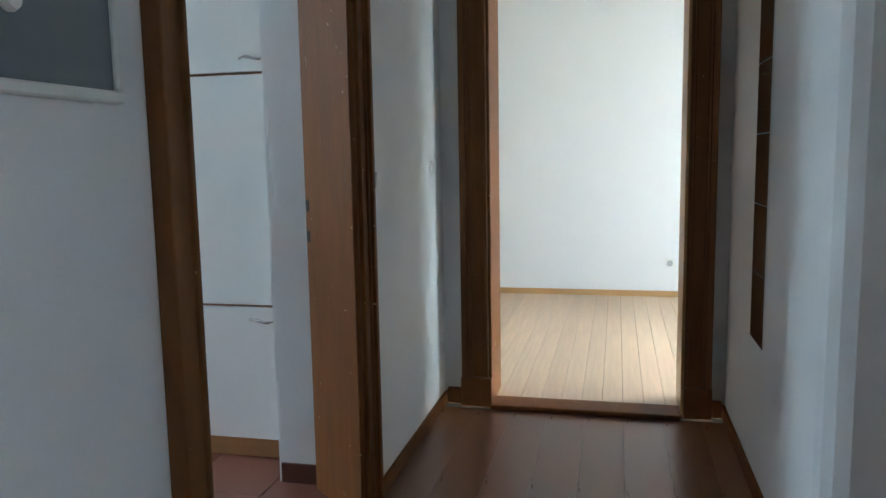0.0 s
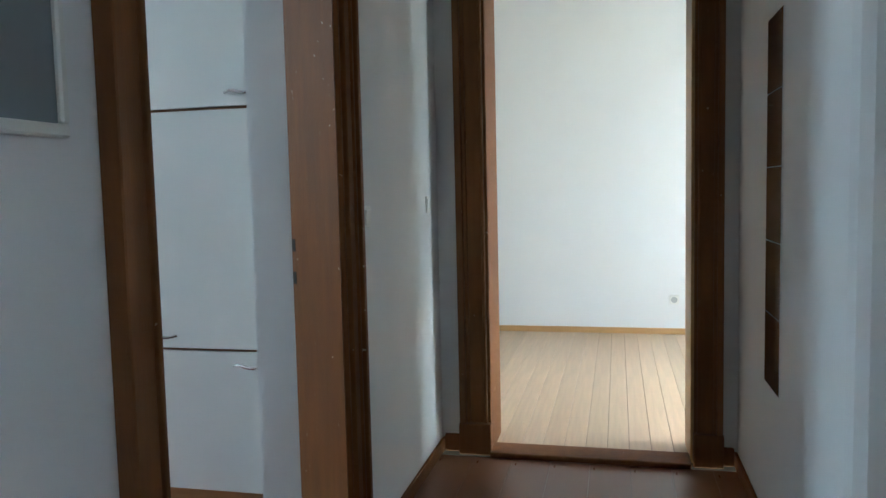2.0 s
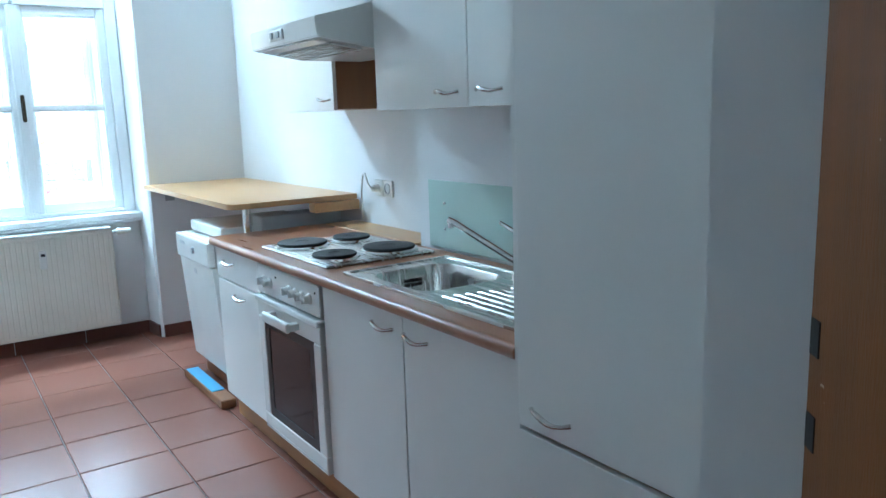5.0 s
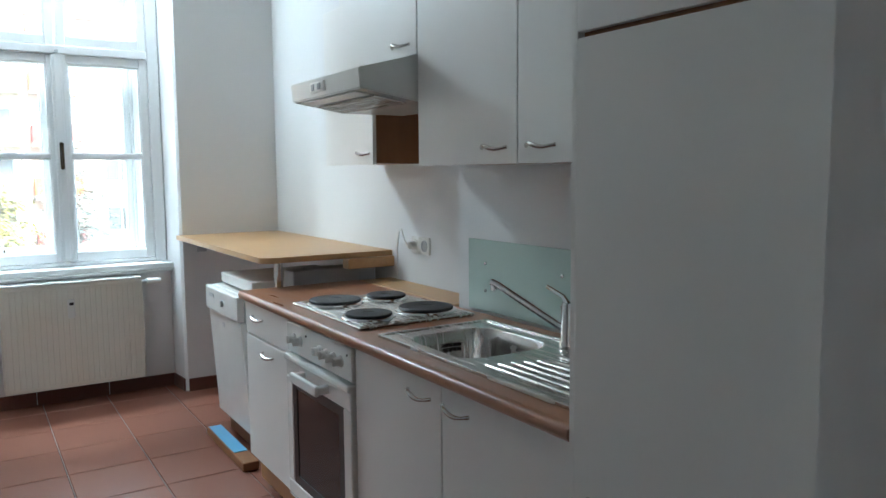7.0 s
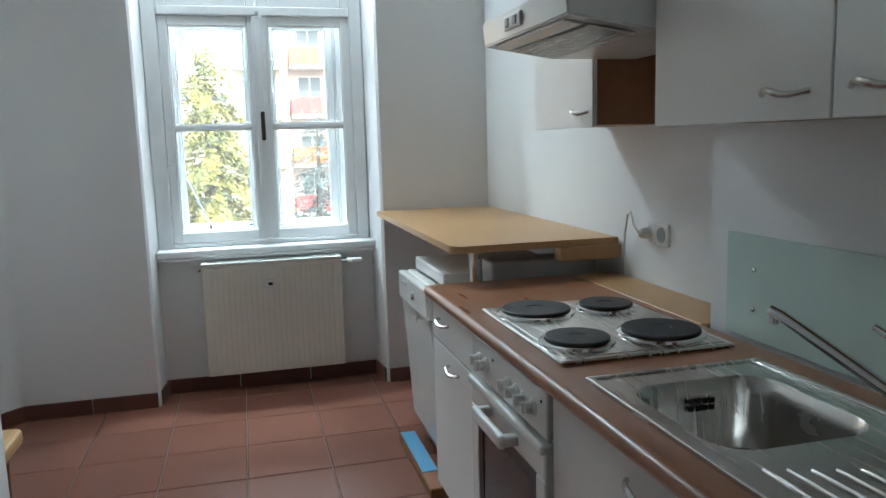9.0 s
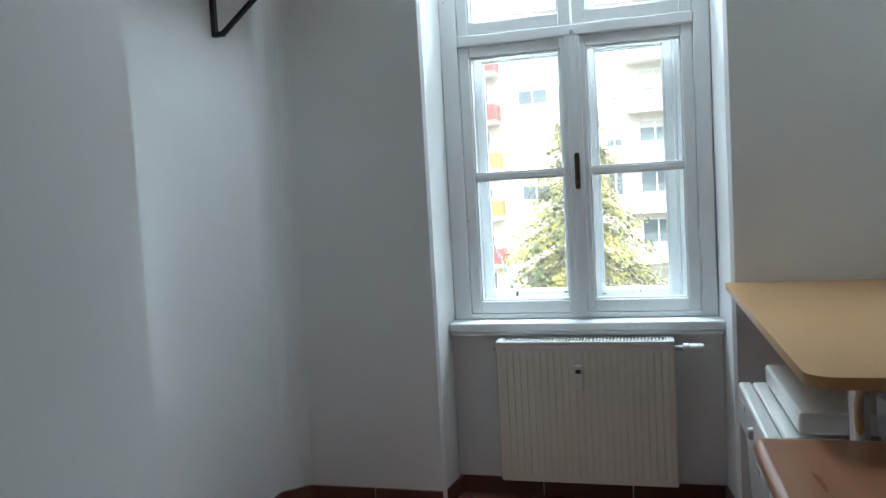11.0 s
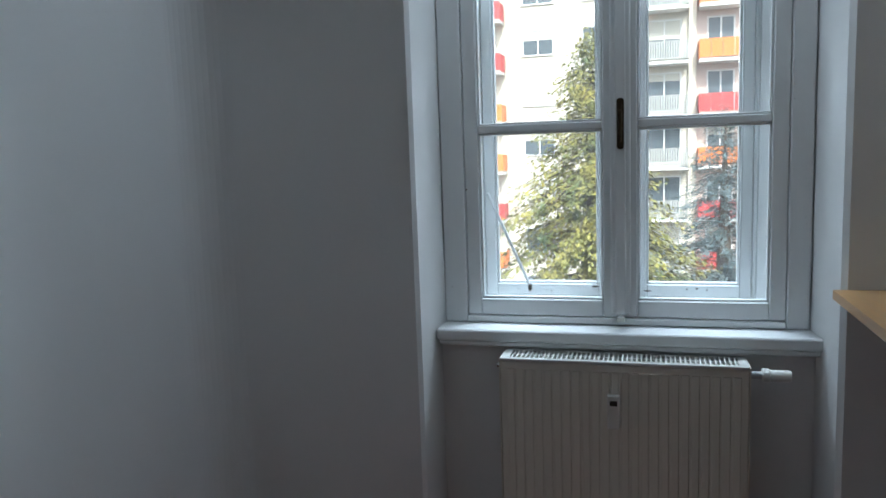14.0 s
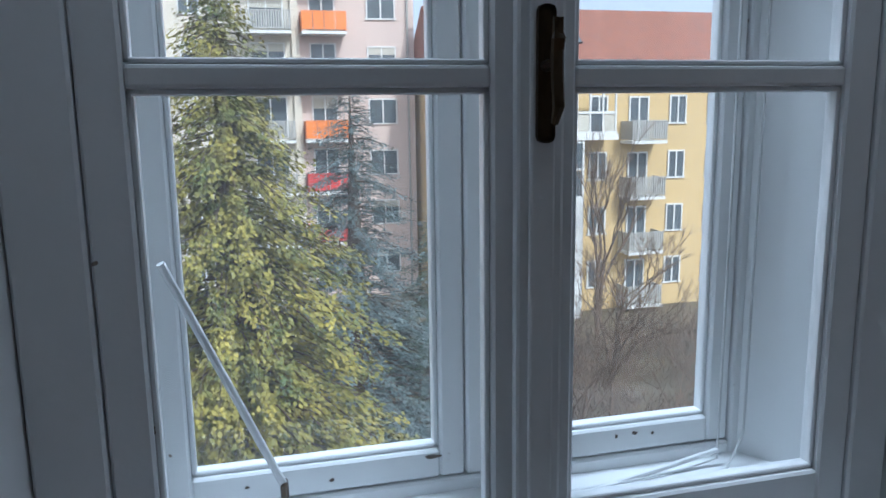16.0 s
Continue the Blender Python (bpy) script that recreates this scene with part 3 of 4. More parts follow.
for i in range(8):
    y = 2.40 + i * 0.036
    part("drainer_rib", tube(bmesh.new(), [(-1.82 + 0.012 * i, y, 0.909), (-1.76, y, 0.9105), (-1.42, y, 0.9105), (-1.40, y, 0.908)], 0.0038, 6), STEEL, sink, smooth=True)
# Solid dark chips on the bowl wall stand for the shade in its holes.
bm = bmesh.new()
for i in range(4):
    for j in range(2):
        box(bm, -2.2325, -2.2295, 2.53 + i * 0.017, 2.542 + i * 0.017, 0.845 + j * 0.016, 0.856 + j * 0.016)
part("overflow", bm, DARK, bowl, "small black plates for the shade in overflow slots")
part("drain", turned(lathe([(0.032, 0), (0.030, 0.003), (0.006, 0.001)], 20), pose(cx, cy, 0.750)), CHROME, bowl, "round drain", True)
tap = thing("tap", "chrome single lever kitchen tap with long spout", "tap", (-1.86, 2.735, 0.909))
part("base", lathe([(0.026, 0), (0.026, 0.012), (0.022, 0.018), (0.021, 0.115), (0.018, 0.135)], 24), CHROME, tap, smooth=True)
part("spout", tube(bmesh.new(), [(0, 0, 0.05), (-0.03, -0.01, 0.062), (-0.25, -0.075, 0.165), (-0.275, -0.082, 0.172)], [0.012, 0.0125, 0.012, 0.0125], 12), CHROME, tap, smooth=True)
part("nozzle", C((-0.268, -0.08, 0.165), (-0.266, -0.08, 0.146), 0.011), CHROME, tap, smooth=True)
part("lever", tube(bmesh.new(), [(0, 0, 0.13), (-0.02, 0, 0.150), (-0.085, -0.01, 0.175)], [0.011, 0.008, 0.006], 10), CHROME, tap, smooth=True)

gp = tagged(part("splashback", B(-2.615, -1.308, 2.890, 2.897, 0.905, 1.18, 0.001), MINT), "pale mint glass splashback behind the sink", "splashback")
for x, z in ((-2.50, 1.09), (-2.50, 0.985), (-2.06, 1.09), (-2.06, 0.985)):
    part("screw_cap", turned(lathe([(0.007, 0), (0.006, 0.004), (0.002, 0.005)], 12), pose(x, 2.890, z, 90)), CHROME, gp, "small chrome cap", True)

# Wall cabinets and hood.
UY = 2.595
for x0, x1, hx, lab in ((-1.93, -1.34, -1.82, "white wall cabinet beside the tall cabinet"), (-2.50, -1.93, -2.04, "white wall cabinet next to the hood")):
    c = thing("wall_cabinet", lab, "wall cabinet", group="wall cabinets")
    part("body", B(x0 + 0.001, x1 - 0.001, UY + 0.02, 2.898, 1.465, 2.20), SIDE, c)
    front(c, x0, x1, 1.462, 2.20, UY, [(hx, 1.512)])
c = thing("wall_cabinet", "short white wall cabinet above the hood", "wall cabinet", group="wall cabinets")
part("body", B(-3.135, -2.502, UY + 0.02, 2.898, 1.86, 2.20), SIDE, c)
part("mounting_rail", B(-3.135, -2.72, 2.898, 3.058, 1.95, 2.15), SIDE, c)
front(c, -3.14, -2.502, 1.855, 2.20, UY, [(-2.61, 1.895)])
c = thing("wall_cabinet", "white wall cabinet with brown side beyond the hood", "wall cabinet", group="wall cabinets")
part("body", B(-3.66, -3.15, 2.77, 3.058, 1.48, 2.205, 0.001), SIDE, c)
front(c, -3.66, -3.15, 1.475, 2.21, 2.75, [(-3.24, 1.525)])

hood = thing("cooker_hood", "white slanted cooker hood with grease filter", "cooker hood", (0, 0, 0))
bm = bmesh.new()
prof = [(2.375, 1.725), (2.368, 1.795), (2.598, 1.853), (2.895, 1.853), (2.895, 1.690), (2.598, 1.690)]
lo = [bm.verts.new((-3.13, y, z)) for y, z in prof]
hi = [bm.verts.new((-2.507, y, z)) for y, z in prof]
bm.faces.new(lo)
bm.faces.new(hi[::-1])
for i in range(6):
    bm.faces.new((lo[i], hi[i], hi[(i + 1) % 6], lo[(i + 1) % 6]))
bmesh.ops.recalc_face_normals(bm, faces=bm.faces)
bmesh.ops.bevel(bm, geom=list(bm.edges), offset=0.004, segments=2, affect="EDGES")
hb = part("body", bm, ENAMEL, hood)
tilt = Matrix.Translation((0, 2.375, 1.725)) @ Matrix.Rotation(math.atan2(-0.035, 0.223), 4, "X")
part("filter", turned(B(-3.07, -2.56, 0.07, 0.205, -0.006, -0.001), tilt), GREYPL, hood, "ribbed grey grease filter")
bm = bmesh.new()
for i in range(44):
    box(bm, -3.065 + i * 0.012, -3.059 + i * 0.012, 0.072, 0.203, -0.010, -0.006)
part("filter_ribs", turned(bm, tilt), STEEL, hood)
part("lamp_cover", turned(B(-3.07, -2.56, 0.012, 0.062, -0.007, -0.001, 0.002), tilt), PLASTIC, hood, "pale lamp cover strip")
sw = part("switch_plate", box(bmesh.new(), -2.92, -2.79, 2.362, 2.374, 1.742, 1.782, 0.005, 2), PLASTIC, hood)
for x in (-2.90, -2.84):
    part("rocker", box(bmesh.new(), x, x + 0.026, 2.358, 2.364, 1.75, 1.774, 0.002), GREYPL, sw, "grey rocker switch")

# Dishwasher under a raised counter.
dw = thing("dishwasher", "white freestanding dishwasher with lid slid forward", "dishwasher", (0, 0, 0))
LEAN = Matrix(((1, 0, 0, 0), (0, 1, -0.065, 0.0546), (0, 0, 1, 0), (0, 0, 0, 1)))  # about its top front edge
part("body", turned(B(-4.36, -3.80, 2.36, 2.92, 0.09, 0.835, 0.006), LEAN), ENAMEL, dw)
part("door", turned(box(bmesh.new(), -4.36, -3.80, 2.325, 2.358, 0.12, 0.70, 0.006, 2), LEAN), ENAMEL, dw)
cp = part("control_panel", box(bmesh.new(), -4.36, -3.80, 2.318, 2.358, 0.706, 0.835, 0.008, 2), ENAMEL, dw)
part("program_dial", turned(lathe([(0.018, 0), (0.016, 0.012), (0.01, 0.014)], 18), pose(-4.04, 2.318, 0.77, 90)), GREYPL, cp, "grey dial", True)
part("emblem", turned(B(-4.12, -4.08, 2.3235, 2.3252, 0.635, 0.66), LEAN), GREYPL, dw)
part("grip", B(-4.28, -4.2, 2.316, 2.32, 0.782, 0.802), GREYPL, cp)
part("lid", box(bmesh.new(), -4.30, -3.78, 2.39, 2.95, 0.850, 0.905, 0.008, 2), ENAMEL, dw)
part("plinth", B(-4.36, -3.80, 2.43, 2.46, 0.0, 0.09), SIDE, dw)
part("foot_board", box(bmesh.new(), -4.30, -3.66, 2.28, 2.36, 0.0, 0.045, 0.004), SIDE, dw, "loose brown plinth board")
part("protective_film", B(-4.28, -3.82, 2.285, 2.352, 0.0455, 0.050), BLUE, dw, "strip of blue film")
# Plain grey slab of unknown use, set on a plain stand.
slab = tagged(part("flat_slab", box(bmesh.new(), -3.76, -3.63, 2.55, 3.0, 0.86, 0.965, 0.006), GREYPL), "grey flat slab under the raised counter", "case")
part("stand", B(-3.75, -3.64, 2.56, 2.99, 0.0, 0.86), CARCASS, slab)

ctr = thing("raised_counter", "light beech raised counter on a chrome post", "counter", (0, 0, 0))
bm = bmesh.new()
pts = [(-5.218, 2.37), (-5.218, 3.058), (-3.555, 3.058), (-3.555, 2.43)] + [(-3.615 + 0.06 * math.cos(a), 2.43 - 0.06 * math.sin(a)) for a in [math.pi / 2 * i / 6 for i in range(1, 7)]]
prism(bm, pts, 1.018, 1.045)
part("board", bm, BEECH, ctr)
part("post", C((-3.70, 2.50, 0.0), (-3.70, 2.50, 1.017), 0.022), CHROME, ctr, "round chrome post", True)
part("batten", B(-3.60, -3.53, 2.80, 3.058, 0.965, 1.017, 0.003), BEECH, ctr, "beech support batten")
part("bracket", box(box(bmesh.new(), -5.218, -5.213, 2.50, 2.56, 0.93, 1.017), -5.213, -5.14, 2.50, 2.56, 1.011, 1.017), GREYPL, ctr, "small grey wall bracket")

sock = thing("double_socket", "white double wall socket with a plugged cable", "socket", (-3.26, 3.06, 1.09))
for dx in (-0.042, 0.042):
    p = part("frame", box(bmesh.new(), dx - 0.041, dx + 0.041, -0.011, 0, -0.041, 0.041, 0.004, 2), PLASTIC, sock)
    part("insert", turned(lathe([(0.028, 0), (0.027, 0.003), (0.021, 0.003), (0.020, -0.006), (0.003, -0.006)], 24), pose(dx, -0.0115, 0, 90)), GREYPL if dx > 0 else PLASTIC, p, "", True)
plug = part("plug", lathe([(0.02, 0), (0.018, 0.035), (0.008, 0.045)], 16), PLASTIC, sock, "white plug", True)
plug.matrix_basis = pose(-0.042, -0.012, 0, 90)
part("cable", tube(bmesh.new(), [(-0.042, -0.055, 0), (-0.05, -0.07, 0.03), (-0.09, -0.06, 0.075), (-0.15, -0.04, 0.06), (-0.19, -0.03, -0.02), (-0.21, -0.02, -0.10), (-0.215, -0.015, -0.185)], 0.004, 8), PLASTIC, sock, "thin white cable", True)

# Radiator under the sill.
rad = thing("radiator", "cream panel radiator with top grille and valve", "radiator", (0, 0, 0))
bm = bmesh.new()
Y0, Y1, RX, n = 1.36, 2.155, -5.275, 24
box(bm, -5.300, RX - 0.004, Y0, Y1, 0.125, 0.775, 0.004)
for i in range(n):
    a = Y0 + 0.02 + (Y1 - Y0 - 0.04) * i / n
    part("rib", B(RX - 0.006, RX, a + 0.003, a + (Y1 - Y0 - 0.04) / n - 0.003, 0.15, 0.75, 0.0025), RADIATOR, rad)
part("panel", bm, RADIATOR, rad)
part("rear_panel", B(-5.395, -5.380, Y0, Y1, 0.14, 0.765, 0.004), RADIATOR, rad)
part("side_cover", B(-5.395, RX - 0.002, Y0 - 0.004, Y0 - 0.0005, 0.14, 0.78), RADIATOR, rad)
part("side_cover", B(-5.395, RX - 0.002, Y1 + 0.0005, Y1 + 0.004, 0.14, 0.78), RADIATOR, rad)
bm = bmesh.new()
box(bm, -5.400, -5.385, Y0, Y1, 0.776, 0.786, 0.002)
box(bm, -5.290, RX + 0.002, Y0, Y1, 0.776, 0.786, 0.002)
box(bm, -5.385, -5.290, Y0, Y0 + 0.03, 0.776, 0.786, 0.002)
box(bm, -5.385, -5.290, Y1 - 0.03, Y1, 0.776, 0.786, 0.002)
box(bm, -5.340, -5.334, Y0 + 0.03, Y1 - 0.03, 0.777, 0.783)
for i in range(48):
    y = Y0 + 0.03 + (i + 0.5) * (Y1 - Y0 - 0.06) / 48
    box(bm, -5.385, -5.290, y - 0.0025, y + 0.0025, 0.778, 0.785)
part("grille", bm, ENAMEL, rad, "white slotted top grille")
v = part("valve", C((-5.330, Y1 + 0.004, 0.745), (-5.330, Y1 + 0.045, 0.745), 0.012), GREYPL, rad, "", True)
part("thermostat_head", turned(lathe([(0.017, 0), (0.022, 0.004), (0.0225, 0.022), (0.019, 0.026), (0.019, 0.08), (0.016, 0.088)], 20), pose(-5.330, Y1 + 0.04, 0.745, -90)), PLASTIC, v, "white thermostat head", True)
part("vent_plug", C((-5.330, Y0 - 0.004, 0.745), (-5.330, Y0 - 0.02, 0.745), 0.009), CHROME, rad)
m_ = part("heat_meter", box(bmesh.new(), RX + 0.0005, RX + 0.026, 1.718, 1.758, 0.565, 0.680, 0.005, 2), PLASTIC, rad, "white heat cost meter")
part("display", B(RX + 0.0255, RX + 0.0275, 1.726, 1.750, 0.645, 0.662), BLACK, m_, "small dark display")
for y in (1.50, 2.10):
    part("wall_bracket", B(-5.440, -5.395, y, y + 0.03, 0.2, 0.7), RADIATOR, rad)

# Plywood shelf on black brackets.
sh = thing("wall_shelf", "plywood wall shelf on two black steel brackets", "shelf", (0, 0, 0))
part("board", box(bmesh.new(), -5.15, -3.62, 0.292, 0.705, 2.452, 2.476, 0.002), BEECH, sh)
part("edge_band", B(-5.15, -3.62, 0.7055, 0.7075, 2.453, 2.475), PLASTIC, sh, "white edge band")
for x in (-4.80, -4.02):
    bm = bmesh.new()
    box(bm, x - 0.014, x + 0.014, 0.291, 0.311, 2.21, 2.4515, 0.002)
    box(bm, x - 0.014, x + 0.014, 0.311, 0.575, 2.432, 2.4515, 0.002)
    box(bm, x - 0.014, x + 0.014, 0.311, 0.345, 2.21, 2.230, 0.002)
    box(bm, x - 0.014, x + 0.014, 0.555, 0.575, 2.40, 2.432, 0.002)
    tube(bm, [(x, 0.335, 2.218), (x, 0.568, 2.405)], 0.0125, 4)
    part("bracket", bm, BLACK, sh, "black steel bracket")

st = thing("wooden_bench", "yellow varnished wooden bench in the recess", "bench", (0, 0, 0))
part("seat", box(bmesh.new(), -3.80, -3.56, 0.33, 0.79, 0.385, 0.45, 0.022, 3), PINE_TRIM, st)
for x in (-3.755, -3.60):
    for y in (0.40, 0.72):
        part("leg", C((x, y, 0), (x, y, 0.39), 0.018, 0.024), BROWN_DARK, st, "dark wooden leg", True)

# Window clutter: stay rod and cords between the sashes.
part("stay_rod", tube(bmesh.new(), [(-5.56, 1.274, 1.33), (-5.595, 1.345, 1.15), (-5.63, 1.415, 0.97)], 0.006, 8), SASH, win, "white metal stay rod", True)
part("stay_rod", tube(bmesh.new(), [(-5.60, 1.79, 0.906), (-5.63, 1.95, 0.895), (-5.64, 2.16, 0.925)], 0.005, 8), SASH, win, "white metal stay rod", True)
part("rod_hook", box(bmesh.new(), -5.645, -5.618, 1.409, 1.421, 0.952, 0.978, 0.004), BRASS, win, "rusty hook")
for pts in ([(-5.62, 1.47, 0.902), (-5.60, 1.55, 0.903), (-5.63, 1.66, 0.903), (-5.60, 1.72, 0.903)], [(-5.60, 1.80, 0.903), (-5.61, 1.92, 0.903), (-5.63, 2.10, 0.905), (-5.64, 2.16, 0.91), (-5.645, 2.165, 1.3), (-5.645, 2.165, 2.15)], [(-5.60, 1.85, 0.903), (-5.585, 1.98, 0.903), (-5.61, 2.16, 0.905), (-5.645, 2.215, 0.95), (-5.645, 2.22, 2.15)]):
    part("cord", tube(bmesh.new(), pts, 0.0022, 6), CORD, win, "thin pale blind cord", True)
bl = part("blind", bmesh.new(), GREYPL, win, "grey slatted blind, raised")
bm = bmesh.new()
for i in range(7):
    box(bm, -5.665, -5.625, 1.28, 1.72, 2.86 + i * 0.016, 2.866 + i * 0.016, 0.001)
bm.to_mesh(bl.data)
bm.free()

# Flaked paint on the lower rails of the outer sashes.
rng = random.Random(12)
for y, z, w, hgt in ((1.655, 0.962, 0.034, 0.007), (1.49, 0.944, 0.010, 0.007), (1.845, 0.948, 0.032, 0.006), (1.985, 0.956, 0.007, 0.008), (2.02, 0.958, 0.014, 0.006), (2.055, 0.954, 0.006, 0.006), (1.36, 0.950, 0.008, 0.004)):
    bm = bmesh.new()
    ring = [bm.verts.new((OX + 0.0012, y + w / 2 * math.cos(k * math.pi / 6) * rng.uniform(0.6, 1.2), z + hgt / 2 * math.sin(k * math.pi / 6) * rng.uniform(0.5, 1.3))) for k in range(12)]
    f = bm.faces.new(ring)
    bmesh.ops.extrude_face_region(bm, geom=[f])
    bmesh.ops.translate(bm, vec=(-0.002, 0, 0), verts=ring)
    bmesh.ops.recalc_face_normals(bm, faces=bm.faces)
    part("paint_flake", bm, BARE, win, "dark bare wood where paint flaked off")

# ---- hall things ----
pf = thing("framed_glass_panel", "frosted grey glass panel in white frame", "panel", (0, 0, 0))
bm = bmesh.new()
for a in ((-0.15, 0.536, 1.452, 1.474), (-0.15, 0.536, 2.113, 2.135), (-0.15, -0.128, 1.474, 2.113), (0.517, 0.536, 1.474, 2.113)):
    box(bm, -0.2195, -0.195, *a, 0.004)
part("frame", bm, PLASTIC, pf)
gl = part("pane", B(-0.216, -0.205, -0.128, 0.517, 1.474, 2.113), FROST, pf)
for y, z in ((0.315, 1.655), (0.373, 1.668), (0.262, 1.62), (0.288, 1.641), (0.281, 1.591), (0.16, 1.70), (0.08, 1.60)):
    part("round_knob", turned(lathe([(0.018, 0), (0.019, 0.006), (0.014, 0.016), (0.004, 0.018)], 20), pose(-0.205, y, z, 0, 90)), PLASTIC, gl, "round white knob", True)


def switch(y, z, label, deep=1.0):
    s = thing("light_switch", label, "switch", (-0.22, y, z))
    p = part("plate", box(bmesh.new(), 0, 0.016 * deep, -0.036, 0.036, -0.040, 0.040, 0.005, 2), PLASTIC, s)
    r_ = part("rocker", turned(box(bmesh.new(), 0.013 * deep, 0.022 * deep, -0.028, 0.028, -0.028, 0.028, 0.003, 2), pose(0, 0, 0, 0, 3)), PLASTIC, p)


switch(2.045, 1.262, "white rocker light switch beside kitchen door")
switch(2.985, 1.285, "flat white rocker light switch near the end door", 0.45)
s = thing("wall_socket", "white wall socket near the floor", "socket", (1.17, 6.5, 0.315))
p = part("frame", box(bmesh.new(), -0.041, 0.041, -0.011, 0, -0.041, 0.041, 0.004, 2), PLASTIC, s)
part("insert", turned(lathe([(0.028, 0), (0.027, 0.003), (0.021, 0.003), (0.020, -0.006), (0.003, -0.006)], 24), pose(0, -0.0115, 0, 90)), GREYPL, p, "", True)
mr = thing("mirror_tiles", "column of square mirror tiles on the wall", "mirror", (0, 0, 0))
for i in range(5):
    part("mirror_tile", B(1.222, 1.2295, 2.245, 2.505, 0.60 + i * 0.27, 0.60 + i * 0.27 + 0.268, 0.001), MIRROR, mr)

# Unseen window of the empty room, added as its source of daylight.
w2 = thing("added_window_2", "unseen white framed window added to light the empty room", "window", kind="structure")
bm = bmesh.new()
for a in ((4.30, 4.36, 4.35, 4.42, 0.85, 2.8), (4.30, 4.36, 5.58, 5.65, 0.85, 2.8), (4.30, 4.36, 4.42, 5.58, 0.85, 0.92), (4.30, 4.36, 4.42, 5.58, 2.73, 2.8), (4.30, 4.36, 4.96, 5.04, 0.92, 2.73)):
    box(bm, *a, 0.004)
part("window_frame", bm, SASH, w2)

# ---- outdoors ----
GZ = -9.0
CREAM = mat("cream_render", (0.66, 0.60, 0.50), 0.9, vary=0.06, scale=0.4, bump=0.1, bscale=8)
PINK = mat("pale_pink_render", (0.62, 0.50, 0.44), 0.9, vary=0.06, scale=0.4, bump=0.1, bscale=8)
YELLOW = mat("ochre_render", (0.60, 0.44, 0.21), 0.9, vary=0.1, scale=0.5, bump=0.1, bscale=8)
WHITEB = mat("white_render", (0.70, 0.70, 0.68), 0.9, vary=0.06, scale=0.5)
ROOF = mat("red_roof_tiles", (0.30, 0.12, 0.075), 0.85, vary=0.3, scale=2, bump=0.3, bscale=14)
ORANGE = mat("orange_balcony_panel", (0.78, 0.22, 0.035), 0.5, vary=0.06, bump=0)
RED = mat("red_balcony_panel", (0.55, 0.055, 0.05), 0.5, vary=0.06, bump=0)
GREYB = mat("grey_balcony_rail", (0.40, 0.39, 0.36), 0.6, vary=0.1, bump=0)
WFRAME = mat("white_window_frame", (0.72, 0.72, 0.70), 0.5, bump=0)
WGLASS = mat("far_window_glass", (0.11, 0.13, 0.145), 0.08, vary=0.3, scale=0.6, bump=0)
SHADE = mat("pale_roller_blind", (0.55, 0.52, 0.44), 0.7, bump=0)
GREEN_SH = mat("green_shutter", (0.05, 0.12, 0.10), 0.6, bump=0)
GRASS = mat("winter_grass", (0.16, 0.13, 0.08), 0.95, vary=0.5, scale=0.6, bump=0.3, bscale=5)
BARK = mat("grey_bark", (0.13, 0.095, 0.07), 0.95, vary=0.4, scale=5, bump=0.4)
LEAF_Y = mat("yellow_green_needles", (0.40, 0.33, 0.06), 0.7, vary=0.7, scale=3.0, bump=0, color2=(0.08, 0.11, 0.035))
LEAF_B = mat("blue_grey_needles", (0.20, 0.25, 0.25), 0.7, vary=0.6, scale=3.0, bump=0, color2=(0.055, 0.085, 0.085))
LEAF_D = mat("dark_green_needles", (0.07, 0.11, 0.06), 0.7, vary=0.6, scale=2.0, bump=0, color2=(0.025, 0.045, 0.028))
TWIG = mat("brown_twigs", (0.17, 0.12, 0.085), 0.95, vary=0.3, bump=0)
BRICK = mat("brick_red_chimney", (0.36, 0.13, 0.07), 0.9, vary=0.3, scale=6)

bm = bmesh.new()
bmesh.ops.create_grid(bm, x_segments=8, y_segments=8, size=900)
bmesh.ops.translate(bm, vec=(0, 0, GZ), verts=bm.verts)
structure("ground", bm, GRASS, "brown winter lawn of the courtyard", "ground")


def far_window(parent, x, y, z, w, h, shade=0, frame_mat=None):
    """A window set on a facade facing +x: surround, glass and mullion, with a blind let down by the share shade."""
    f = bmesh.new()
    for a in ((y - w / 2 - 0.08, y - w / 2, z, z + h), (y + w / 2, y + w / 2 + 0.08, z, z + h), (y - w / 2 - 0.08, y + w / 2 + 0.08, z + h, z + h + 0.08), (y - w / 2 - 0.15, y + w / 2 + 0.15, z - 0.08, z), (y - 0.04, y + 0.04, z, z + h)):
        box(f, x, x + 0.10, *a)
    o = part("window", f, WFRAME, parent)
    part("pane", B(x + 0.01, x + 0.04, y - w / 2, y + w / 2, z, z + h), WGLASS, o)
    if shade:
        part("blind", B(x + 0.042, x + 0.06, y - w / 2, y + w / 2, z + h * (1 - shade), z + h), SHADE, o)
    return o


